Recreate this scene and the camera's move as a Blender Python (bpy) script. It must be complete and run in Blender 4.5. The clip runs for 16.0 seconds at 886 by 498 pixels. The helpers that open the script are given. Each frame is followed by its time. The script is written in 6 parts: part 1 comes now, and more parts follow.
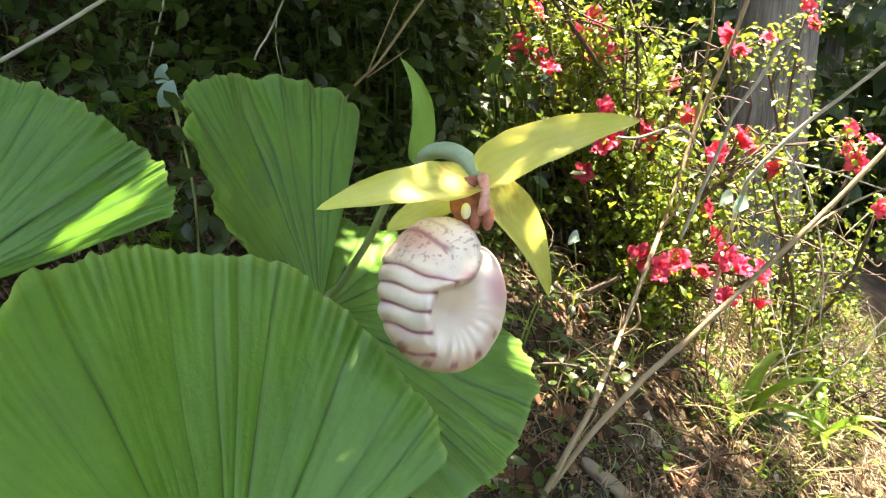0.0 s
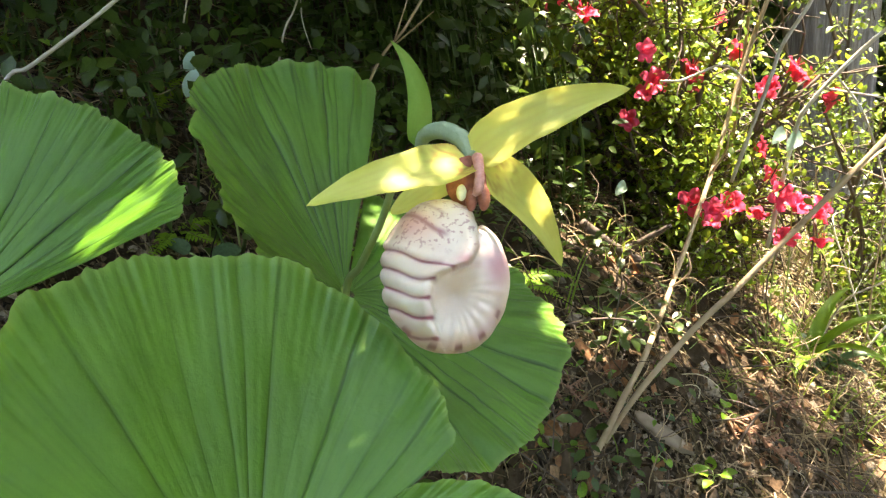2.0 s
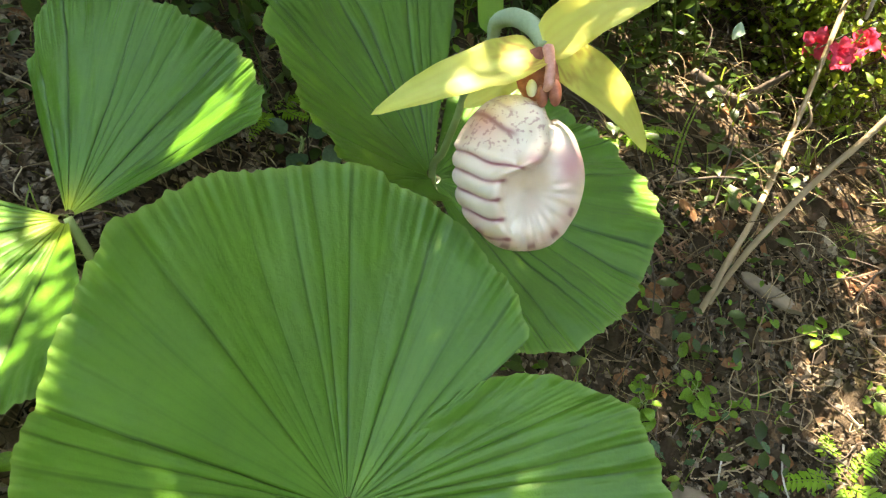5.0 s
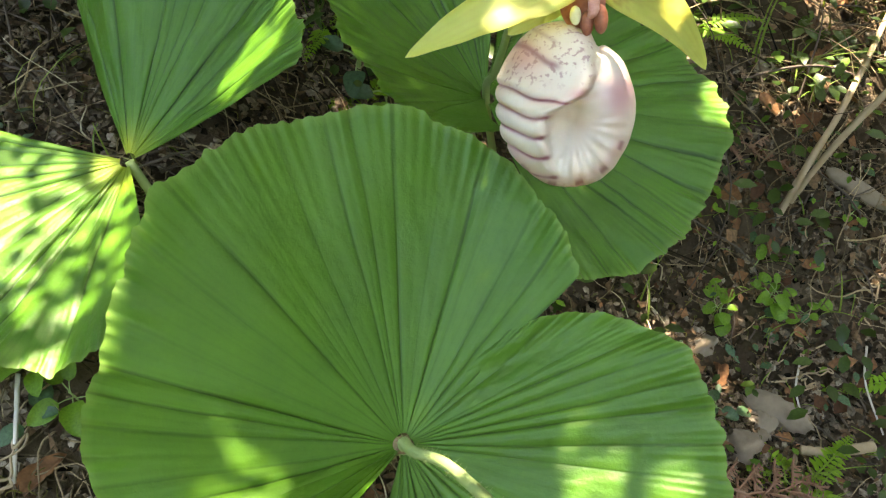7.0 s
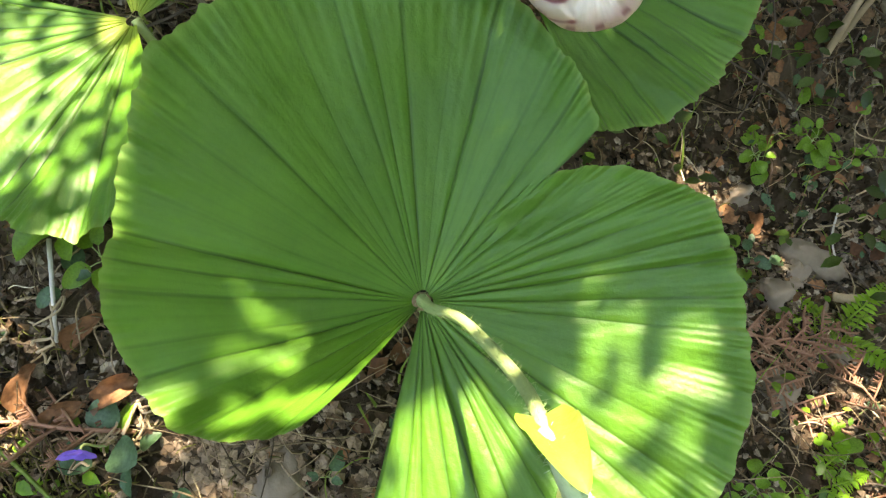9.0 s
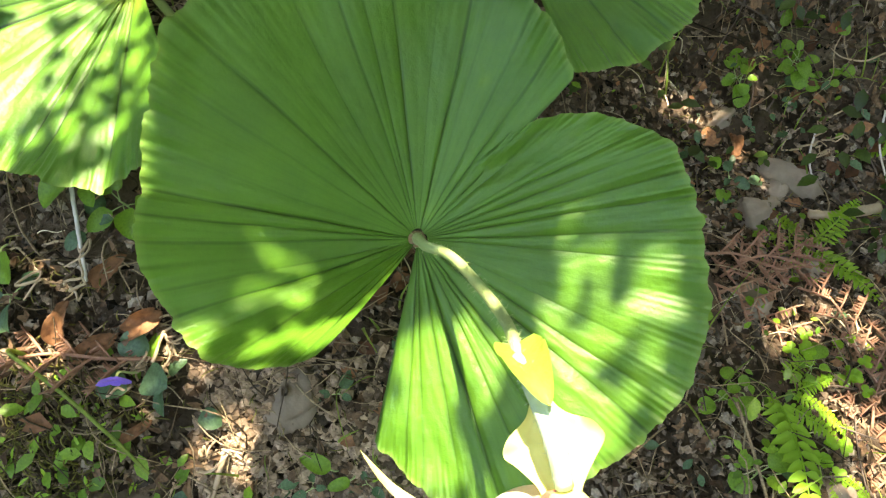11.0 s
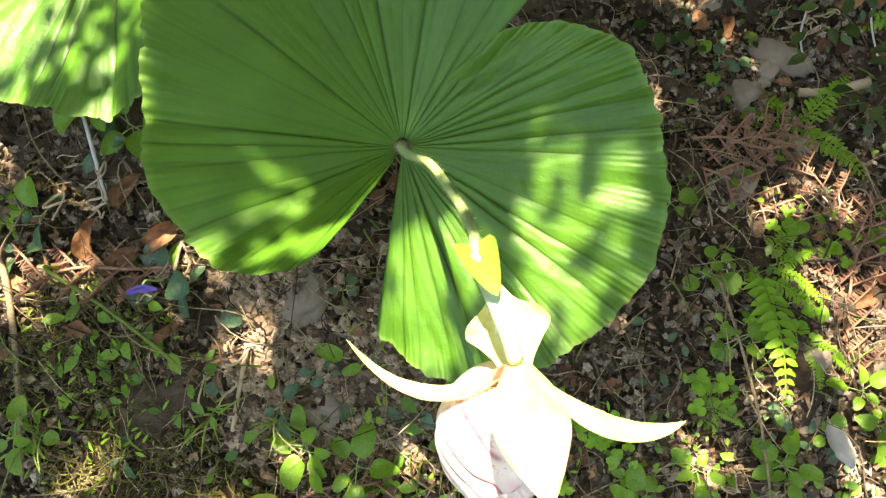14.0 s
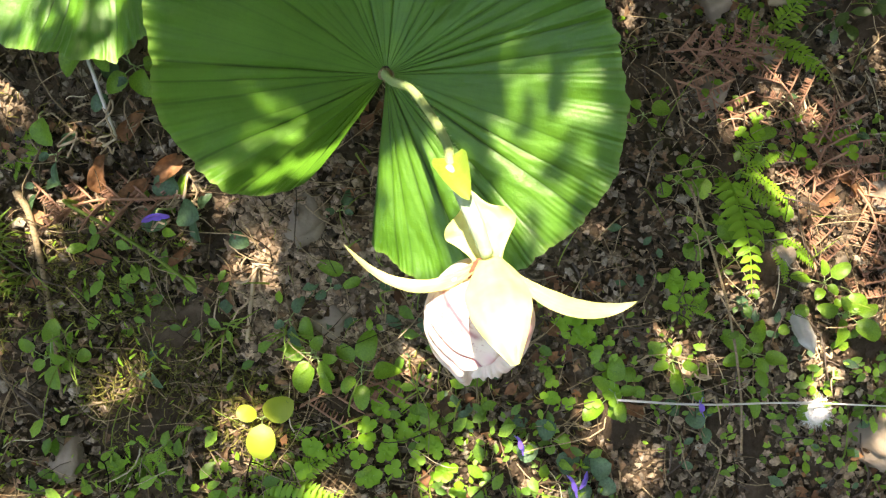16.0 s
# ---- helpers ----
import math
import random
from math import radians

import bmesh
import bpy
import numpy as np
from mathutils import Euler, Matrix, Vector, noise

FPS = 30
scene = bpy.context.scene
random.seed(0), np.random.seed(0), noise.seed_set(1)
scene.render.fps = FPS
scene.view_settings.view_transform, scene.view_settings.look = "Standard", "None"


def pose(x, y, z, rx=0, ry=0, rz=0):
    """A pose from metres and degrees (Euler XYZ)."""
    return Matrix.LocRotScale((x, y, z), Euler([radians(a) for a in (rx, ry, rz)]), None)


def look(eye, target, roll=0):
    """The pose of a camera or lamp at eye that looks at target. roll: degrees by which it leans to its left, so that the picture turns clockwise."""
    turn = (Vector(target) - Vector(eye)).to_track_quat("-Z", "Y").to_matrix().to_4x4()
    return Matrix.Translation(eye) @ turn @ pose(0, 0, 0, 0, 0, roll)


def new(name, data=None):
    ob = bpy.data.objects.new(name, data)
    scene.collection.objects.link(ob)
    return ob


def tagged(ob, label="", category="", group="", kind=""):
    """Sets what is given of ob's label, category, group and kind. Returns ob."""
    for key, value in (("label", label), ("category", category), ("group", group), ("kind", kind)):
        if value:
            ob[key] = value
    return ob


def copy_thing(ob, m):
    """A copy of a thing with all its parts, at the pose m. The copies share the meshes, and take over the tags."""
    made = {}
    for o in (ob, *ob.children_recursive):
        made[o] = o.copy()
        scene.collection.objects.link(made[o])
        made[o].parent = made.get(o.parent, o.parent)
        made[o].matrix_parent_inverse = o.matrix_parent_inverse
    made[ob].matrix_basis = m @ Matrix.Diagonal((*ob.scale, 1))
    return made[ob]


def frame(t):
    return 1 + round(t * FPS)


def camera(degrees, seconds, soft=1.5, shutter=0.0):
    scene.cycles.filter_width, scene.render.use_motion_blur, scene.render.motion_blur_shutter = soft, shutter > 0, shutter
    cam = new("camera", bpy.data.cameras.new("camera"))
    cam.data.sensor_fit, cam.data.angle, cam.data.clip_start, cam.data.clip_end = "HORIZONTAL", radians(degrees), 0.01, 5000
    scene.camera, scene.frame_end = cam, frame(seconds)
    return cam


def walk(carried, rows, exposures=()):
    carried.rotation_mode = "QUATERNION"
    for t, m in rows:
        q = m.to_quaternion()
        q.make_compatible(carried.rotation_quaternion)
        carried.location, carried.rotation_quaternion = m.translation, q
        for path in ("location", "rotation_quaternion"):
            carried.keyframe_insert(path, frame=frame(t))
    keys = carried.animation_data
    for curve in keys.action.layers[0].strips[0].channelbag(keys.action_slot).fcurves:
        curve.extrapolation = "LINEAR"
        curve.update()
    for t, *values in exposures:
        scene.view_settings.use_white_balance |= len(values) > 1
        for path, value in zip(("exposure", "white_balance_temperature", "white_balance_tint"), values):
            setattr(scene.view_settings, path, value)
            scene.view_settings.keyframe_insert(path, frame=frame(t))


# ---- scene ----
cam = camera(59.2, 16.0, soft=1.3)
PATH = [
    (0, (0.02, 0.02, 0.498), (-0.024, 1.896, -0.195), -1.2),
    (0.5, (0.028, 0.019, 0.491), (-0.067, 1.888, -0.213), -3.2),
    (1, (0.035, 0.021, 0.495), (-0.109, 1.877, -0.238), -4.8),
    (1.5, (0.039, 0.023, 0.498), (-0.141, 1.863, -0.265), -5.6),
    (2, (0.048, 0.025, 0.508), (-0.174, 1.847, -0.287), -7.2),
    (2.5, (0.053, 0.027, 0.515), (-0.209, 1.826, -0.321), -8.3),
    (3, (0.059, 0.032, 0.519), (-0.251, 1.798, -0.367), -9.4),
    (3.5, (0.062, 0.034, 0.521), (-0.306, 1.761, -0.418), -10.9),
    (4, (0.064, 0.039, 0.523), (-0.363, 1.715, -0.48), -12.0),
    (4.5, (0.063, 0.036, 0.528), (-0.414, 1.669, -0.522), -13.4),
    (5, (0.067, 0.038, 0.525), (-0.475, 1.622, -0.568), -14.5),
    (7.5, (0.081, 0.061, 0.536), (-0.709, 1.347, -0.777), -24.8),
    (8, (0.077, 0.064, 0.529), (-0.734, 1.267, -0.847), -26.7),
    (8.5, (0.081, 0.066, 0.528), (-0.756, 1.184, -0.903), -29.1),
    (9, (0.086, 0.064, 0.528), (-0.773, 1.116, -0.94), -31.0),
    (11.5, (0.108, 0.054, 0.569), (-0.743, 0.896, -1.033), -37.6),
    (12, (0.114, 0.052, 0.575), (-0.746, 0.862, -1.038), -39.2),
    (12.5, (0.12, 0.057, 0.575), (-0.755, 0.806, -1.06), -41.6),
    (13, (0.123, 0.054, 0.577), (-0.755, 0.761, -1.076), -43.6),
    (13.5, (0.126, 0.055, 0.577), (-0.757, 0.706, -1.095), -46.3),
    (14, (0.132, 0.053, 0.582), (-0.76, 0.656, -1.103), -49.0),
    (14.5, (0.136, 0.052, 0.588), (-0.752, 0.601, -1.118), -52.0),
    (15, (0.142, 0.046, 0.598), (-0.737, 0.551, -1.126), -53.8),
    (15.5, (0.149, 0.042, 0.607), (-0.727, 0.498, -1.132), -56.7),
    (16, (0.156, 0.038, 0.613), (-0.725, 0.458, -1.133), -59.0),
]
walk(cam, [(t, look(eye, target, roll)) for t, eye, target, roll in PATH], [(0.0, 4.90, 8500, 16), (5.0, 4.90, 9000, 9), (9.0, 4.75, 8700, 10), (12.5, 4.7, 8600, 11), (16.0, 4.15, 8400, 13)])

# ---- light ----
SUN = Vector((0.28, 0.30, 0.91)).normalized()          # the way to the sun
sun = new("sun", bpy.data.lights.new("sun", "SUN"))
sun.data.energy, sun.data.angle, sun.data.color = 1.4, radians(0.53), (1.0, 0.97, 0.93)
sun.matrix_world = look(SUN * 6, (0, 0, 0))
world = bpy.data.worlds.new("sky")
scene.world = world
world.use_nodes = True
sky = world.node_tree.nodes.new("ShaderNodeTexSky")
sky.sky_type, sky.sun_disc = "NISHITA", False
sky.sun_elevation, sky.sun_rotation = math.asin(SUN.z), math.atan2(SUN.x, SUN.y)
back = world.node_tree.nodes["Background"]
back.inputs["Strength"].default_value = 0.115
world.node_tree.links.new(sky.outputs[0], back.inputs["Color"])


# ---- materials ----
def material(name, rough=0.6, spec=0.4):
    m = bpy.data.materials.new(name)
    m.use_nodes = True
    b = m.node_tree.nodes["Principled BSDF"]
    b.inputs["Roughness"].default_value = rough
    b.inputs["Specular IOR Level"].default_value = spec
    return m


def node(m, kind, **sets):
    n = m.node_tree.nodes.new(kind)
    for key, value in sets.items():
        n.inputs[key.replace("_", " ")].default_value = value
    return n


def wire(m, a, b):
    m.node_tree.links.new(a, b)


def noise_of(m, scale, detail=4.0, rough=0.6):
    c = m.node_tree.nodes.new("ShaderNodeTexCoord")
    n = node(m, "ShaderNodeTexNoise", Scale=scale, Detail=detail, Roughness=rough)
    wire(m, c.outputs["Object"], n.inputs["Vector"])
    return n.outputs["Fac"]


def ramp(m, fac, stops):
    r = m.node_tree.nodes.new("ShaderNodeValToRGB")
    for k, (at, colour) in enumerate(stops):
        e = r.color_ramp.elements[k] if k < 2 else r.color_ramp.elements.new(at)
        e.position, e.color = at, (*colour, 1)
    wire(m, fac, r.inputs["Fac"])
    return r.outputs["Color"]


def mix(m, fac, a, b, how="MIX"):
    n = m.node_tree.nodes.new("ShaderNodeMix")
    n.data_type, n.blend_type = "RGBA", how
    for socket, value in ((n.inputs["Factor"], fac), (n.inputs["A"], a), (n.inputs["B"], b)):
        if isinstance(value, (int, float)):
            socket.default_value = value
        elif isinstance(value, tuple):
            socket.default_value = (*value, 1)
        else:
            wire(m, value, socket)
    return n.outputs["Result"]


def scaled(m, value, low, high):
    n = node(m, "ShaderNodeMapRange")
    n.inputs["To Min"].default_value, n.inputs["To Max"].default_value = low, high
    wire(m, value, n.inputs["Value"])
    return n.outputs["Result"]


def attribute(m, name):
    n = m.node_tree.nodes.new("ShaderNodeAttribute")
    n.attribute_name = name
    return n.outputs["Fac"]


def island(m):
    return m.node_tree.nodes.new("ShaderNodeNewGeometry").outputs["Random Per Island"]


def relief(m, height, strength, distance=0.001):
    n = node(m, "ShaderNodeBump", Strength=strength, Distance=distance)
    wire(m, height, n.inputs["Height"])
    wire(m, n.outputs["Normal"], m.node_tree.nodes["Principled BSDF"].inputs["Normal"])
    return n.outputs["Normal"]


def paint(m, colour):
    wire(m, colour, m.node_tree.nodes["Principled BSDF"].inputs["Base Color"])
    return m


def see_through(m, colour, share):
    """Lets part of the light shine through a thin blade."""
    t = node(m, "ShaderNodeBsdfTranslucent")
    if isinstance(colour, tuple):
        t.inputs["Color"].default_value = (*colour, 1)
    else:
        wire(m, colour, t.inputs["Color"])
    x = node(m, "ShaderNodeMixShader", Fac=share)
    out = m.node_tree.nodes["Material Output"]
    wire(m, m.node_tree.nodes["Principled BSDF"].outputs[0], x.inputs[1])
    wire(m, t.outputs[0], x.inputs[2])
    wire(m, x.outputs[0], out.inputs["Surface"])
    return m


def fan_leaf_material():
    m = material("pleated leaf", 0.44, 0.48)
    base = ramp(m, noise_of(m, 26, 5), [(0.3, (0.034, 0.126, 0.008)), (0.7, (0.070, 0.197, 0.016))])
    base = mix(m, scaled(m, noise_of(m, 420, 3), 0.0, 0.35), base, (0.11, 0.25, 0.022))
    # Vein colour that also paints crease shade into the pleat grooves.
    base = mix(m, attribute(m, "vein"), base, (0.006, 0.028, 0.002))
    base = mix(m, attribute(m, "rim"), base, (0.20, 0.33, 0.07))
    # Yellowish leaf base, strengthened in colour as if sunlight glowed through.
    base = mix(m, attribute(m, "base_glow"), base, (0.32, 0.39, 0.03))
    relief(m, noise_of(m, 210, 5, 0.7), 0.42, 0.0016)
    paint(m, base)
    # The same groove darkening, in the light let through.
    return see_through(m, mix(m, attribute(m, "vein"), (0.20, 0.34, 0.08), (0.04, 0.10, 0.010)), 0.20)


def tepal_material(name, low, high, glow, share=0.46):
    m = material(name, 0.45, 0.35)
    base = ramp(m, noise_of(m, 60, 4), [(0.3, low), (0.7, high)])
    base = mix(m, attribute(m, "vein"), base, (0.36, 0.10, 0.05))
    relief(m, noise_of(m, 500, 3), 0.15, 0.0005)
    paint(m, base)
    return see_through(m, glow, share)


def pouch_material():
    m = material("veined pouch", 0.42, 0.35)
    base = ramp(m, noise_of(m, 70, 4), [(0.3, (0.82, 0.71, 0.62)), (0.7, (0.92, 0.86, 0.76))])
    base = mix(m, attribute(m, "blush"), base, (0.62, 0.26, 0.34))
    base = mix(m, attribute(m, "vein"), base, (0.26, 0.025, 0.085))
    speck = ramp(m, noise_of(m, 430, 2), [(0.56, (0, 0, 0)), (0.64, (0.65, 0.65, 0.65))])
    part_of = mix(m, 1.0, speck, attribute(m, "speck"), "MULTIPLY")
    base = mix(m, part_of, base, (0.33, 0.08, 0.12))
    relief(m, noise_of(m, 240, 4), 0.2, 0.0008)
    paint(m, base)
    return see_through(m, (0.85, 0.66, 0.58), 0.28)


def mottled(name, low, high, scale, rough=0.7, bump=0.3, fine=600, share=0.0, glow=None, islands=False, spec=0.3):
    m = material(name, rough, spec)
    fac = island(m) if islands else noise_of(m, scale, 5)
    base = ramp(m, fac, [(0.2 if not islands else 0.0, low), (0.8 if not islands else 1.0, high)])
    if islands:
        base = mix(m, 1.0, base, ramp(m, noise_of(m, fine, 4), [(0.3, (0.55, 0.55, 0.55)), (0.7, (1.3, 1.3, 1.3))]), "MULTIPLY")
    else:
        base = mix(m, scaled(m, noise_of(m, fine, 4), 0.0, 0.4), base, tuple(min(1, 1.5 * c) for c in high))
    if bump:
        relief(m, noise_of(m, fine, 4), bump, 0.001)
    paint(m, base)
    return see_through(m, glow or high, share) if share else m


LEAF, TEPAL, POUCH = fan_leaf_material(), tepal_material("greenish yellow tepal", (0.68, 0.69, 0.15), (0.80, 0.80, 0.26), (0.84, 0.84, 0.18)), pouch_material()
# Same tepal, paled by colour to stand for strong sun on one flower.
SUN_TEPAL = tepal_material("sunlit-pale yellow tepal", (0.48, 0.50, 0.15), (0.60, 0.61, 0.27), (0.70, 0.72, 0.20), 0.22)
STEM = mottled("hairy green stem", (0.20, 0.30, 0.09), (0.34, 0.42, 0.18), 90, 0.6, share=0.15)
OVARY = mottled("grey green downy ovary", (0.20, 0.29, 0.17), (0.33, 0.41, 0.28), 120, 0.75)
BRACT = mottled("green bract", (0.13, 0.28, 0.05), (0.22, 0.38, 0.09), 70, 0.45, share=0.35, glow=(0.35, 0.5, 0.08))
COLUMN = mottled("red brown column", (0.07, 0.014, 0.008), (0.34, 0.12, 0.075), 420, 0.45)
DRY_SHEATH = mottled("brown dry sheath", (0.10, 0.05, 0.03), (0.34, 0.22, 0.13), 300, 0.8, 0.6)
CUP = mottled("yellow-green bract", (0.10, 0.20, 0.02), (0.20, 0.30, 0.045), 90, 0.5, share=0.25, glow=(0.34, 0.42, 0.06))
STAMINODE = mottled("pink staminode", (0.30, 0.085, 0.07), (0.62, 0.34, 0.29), 420, 0.45)


def soil_material():
    m = material("dry hillside soil", 0.95, 0.05)
    big = ramp(m, noise_of(m, 9, 6), [(0.30, (0.009, 0.006, 0.004)), (0.48, (0.060, 0.040, 0.026)), (0.70, (0.23, 0.170, 0.118))])
    moss = ramp(m, noise_of(m, 5, 5), [(0.55, (0, 0, 0)), (0.68, (0.8, 0.8, 0.8))])
    base = mix(m, moss, big, (0.085, 0.095, 0.022))
    base = mix(m, scaled(m, noise_of(m, 260, 6, 0.75), -0.2, 0.8), base, (0.155, 0.118, 0.082))
    base = mix(m, scaled(m, noise_of(m, 55, 6, 0.7), -0.25, 0.8), base, (0.032, 0.022, 0.015))
    relief(m, noise_of(m, 180, 8, 0.8), 0.9, 0.006)
    return paint(m, base)


SOIL = soil_material()


# ---- building ----
class Geo:
    """Gathers vertices, faces and named values per vertex for one mesh."""

    def __init__(self):
        self.v, self.f, self.a, self.n = [], [], {}, 0

    def add(self, v, f, **values):
        v = np.asarray(v, float).reshape(-1, 3)
        self.v.append(v)
        self.f.extend([tuple(int(i) + self.n for i in q) for q in f])
        for key, value in values.items():
            self.a.setdefault(key, []).append((self.n, np.broadcast_to(value, len(v))))
        self.n += len(v)
        return self

    def mesh(self, name, mat, smooth=True):
        me = bpy.data.meshes.new(name)
        me.from_pydata(np.concatenate(self.v).tolist(), [], self.f)
        for key, runs in self.a.items():
            data = np.zeros(self.n, np.float32)
            for at, value in runs:
                data[at:at + len(value)] = value
            me.attributes.new(key, "FLOAT", "POINT").data.foreach_set("value", data)
        me.polygons.foreach_set("use_smooth", [smooth] * len(me.polygons))
        me.materials.append(mat)
        me.update()
        return me


def base(name, at, label, category, group="", kind=""):
    """An Empty at a thing's foot, to parent its parts."""
    ob = new(name)
    ob.empty_display_size = 0.02
    ob.matrix_world = Matrix.Translation(at)
    return tagged(ob, label, category, group, kind)


def part(name, geo, mat, parent=None, label="", smooth=True):
    ob = new(name, geo.mesh(name, mat, smooth) if isinstance(geo, Geo) else geo)
    if parent:
        ob.parent = parent
        top = parent
        shift = Vector((0, 0, 0))
        while top:
            shift = shift + top.matrix_basis.translation if top.type == "EMPTY" else shift
            top = top.parent
        if parent.type == "EMPTY":
            ob.matrix_parent_inverse = Matrix.Translation(-shift)
    return tagged(ob, label)


def thing(name, geo, mat, label, category, group="", kind="", smooth=True):
    return tagged(new(name, geo.mesh(name, mat, smooth) if isinstance(geo, Geo) else geo), label, category, group, kind)


def unit(v):
    v = np.asarray(v, float)
    return v / (np.linalg.norm(v, axis=-1, keepdims=True) + 1e-12)


def spline(values, tau):
    """A smooth curve through evenly spaced values."""
    p = np.asarray(values, float)
    p = p[:, None] if p.ndim == 1 else p
    p = np.concatenate([[2 * p[0] - p[1]], p, [2 * p[-1] - p[-2]]])
    x = np.asarray(tau, float) * (len(p) - 3)
    i = np.clip(np.floor(x).astype(int), 0, len(p) - 4)
    f = (x - i)[:, None]
    a, b, c, d = p[i], p[i + 1], p[i + 2], p[i + 3]
    out = 0.5 * (2 * b + (c - a) * f + (2 * a - 5 * b + 4 * c - d) * f**2 + (3 * b - a - 3 * c + d) * f**3)
    return out[:, 0] if np.ndim(values) == 1 else out


def quads(rows, cols, close=False):
    wrap = cols if close else cols - 1
    return [(r * cols + c, r * cols + (c + 1) % cols, (r + 1) * cols + (c + 1) % cols, (r + 1) * cols + c)
            for r in range(rows - 1) for c in range(wrap)]


def tube(geo, points, radii, steps=16, sides=7, rough=0.0, seed=0):
    """A round stem along a smooth curve through points, with closed ends."""
    tau = np.linspace(0, 1, steps)
    p, r = spline(points, tau), spline(radii, tau) if len(radii) > 1 else np.full(steps, radii[0])
    rng = np.random.default_rng(seed)
    ahead = unit(np.gradient(p, axis=0))
    side = unit(np.cross(ahead, (0.31, 0.17, 0.93) if abs(ahead[:, 2]).mean() < 0.8 else (1.0, 0.2, 0.1)))
    over = np.cross(ahead, side)
    ang = np.linspace(0, 2 * np.pi, sides, endpoint=False)
    ring = np.cos(ang)[None, :, None] * side[:, None] + np.sin(ang)[None, :, None] * over[:, None]
    rr = r[:, None] * (1 + rough * rng.normal(size=(steps, sides)))
    v = (p[:, None] + ring * rr[..., None]).reshape(-1, 3)
    f = quads(steps, sides, True) + [tuple(range(sides))[::-1], tuple(range((steps - 1) * sides, steps * sides))]
    return geo.add(v, f)


def smoothstep(a, b, x):
    t = np.clip((x - a) / (b - a), 0, 1)
    return t * t * (3 - 2 * t)


def waves(x, seed, count=5):
    rng = np.random.default_rng(seed)
    return sum(rng.uniform(0.4, 1) / k * np.sin(k * x * rng.uniform(0.8, 1.2) + rng.uniform(0, 6.3)) for k in range(1, count + 1))


# ---- hillside ----
HUMPS = [(-0.25, 0.05, -0.031), (-0.15, 0.2, 0.111), (0.0, 0.12, -0.064), (0.13, 0.2, 0.067), (0.03, 0.53, -0.138), (0.15, 0.68, 0.069), (0.2, 0.95, 0.017), (-0.2, 0.55, 0.032), (0.14, 0.42, 0.003), (-0.28, 0.85, -0.000), (0.5, 1.25, 0.010), (-0.05, 0.33, -0.027)]


def ground_z(x, y):
    x, y = np.asarray(x, float), np.asarray(y, float)
    xs, ys = 1.6 * np.tanh(x / 1.6), 3.0 * np.tanh(y / 3.0)
    z = -0.018 - 0.835 * xs + 0.199 * ys
    for cx, cy, w in HUMPS:
        z = z + w * np.exp(-((x - cx) ** 2 + (y - cy) ** 2) / (2 * 0.15**2))
    far = np.hypot(x, y)
    return z + 0.004 * np.sin(31 * x + 9 * y) * np.sin(27 * y - 11 * x) + 0.4 * smoothstep(4, 30, far) * np.sin(x * 0.11) * np.cos(y * 0.09)


def build_ground():
    n = 410
    u = np.linspace(-1, 1, n)
    reach = np.sinh(u * 11.0) / np.sinh(11.0)
    x, y = np.meshgrid(0.12 + 700 * reach + 0.55 * u, 0.45 + 700 * reach + 0.62 * u)
    z = ground_z(x, y)
    pts = np.stack([x, y, z], -1).reshape(-1, 3)
    near = np.hypot(pts[:, 0], pts[:, 1] - 0.4) < 2.2
    for i in np.nonzero(near)[0]:
        p = pts[i]
        pts[i, 2] += 0.016 * noise.noise(Vector(p * 22)) + 0.011 * noise.noise(Vector(p * 58)) + 0.006 * noise.noise(Vector(p * 100)) + 0.004 * noise.noise(Vector(p * 160))
    return thing("ground", Geo().add(pts, quads(n, n)), SOIL, "steep dry hillside soil with stones, moss and litter", "ground", kind="structure")


build_ground()


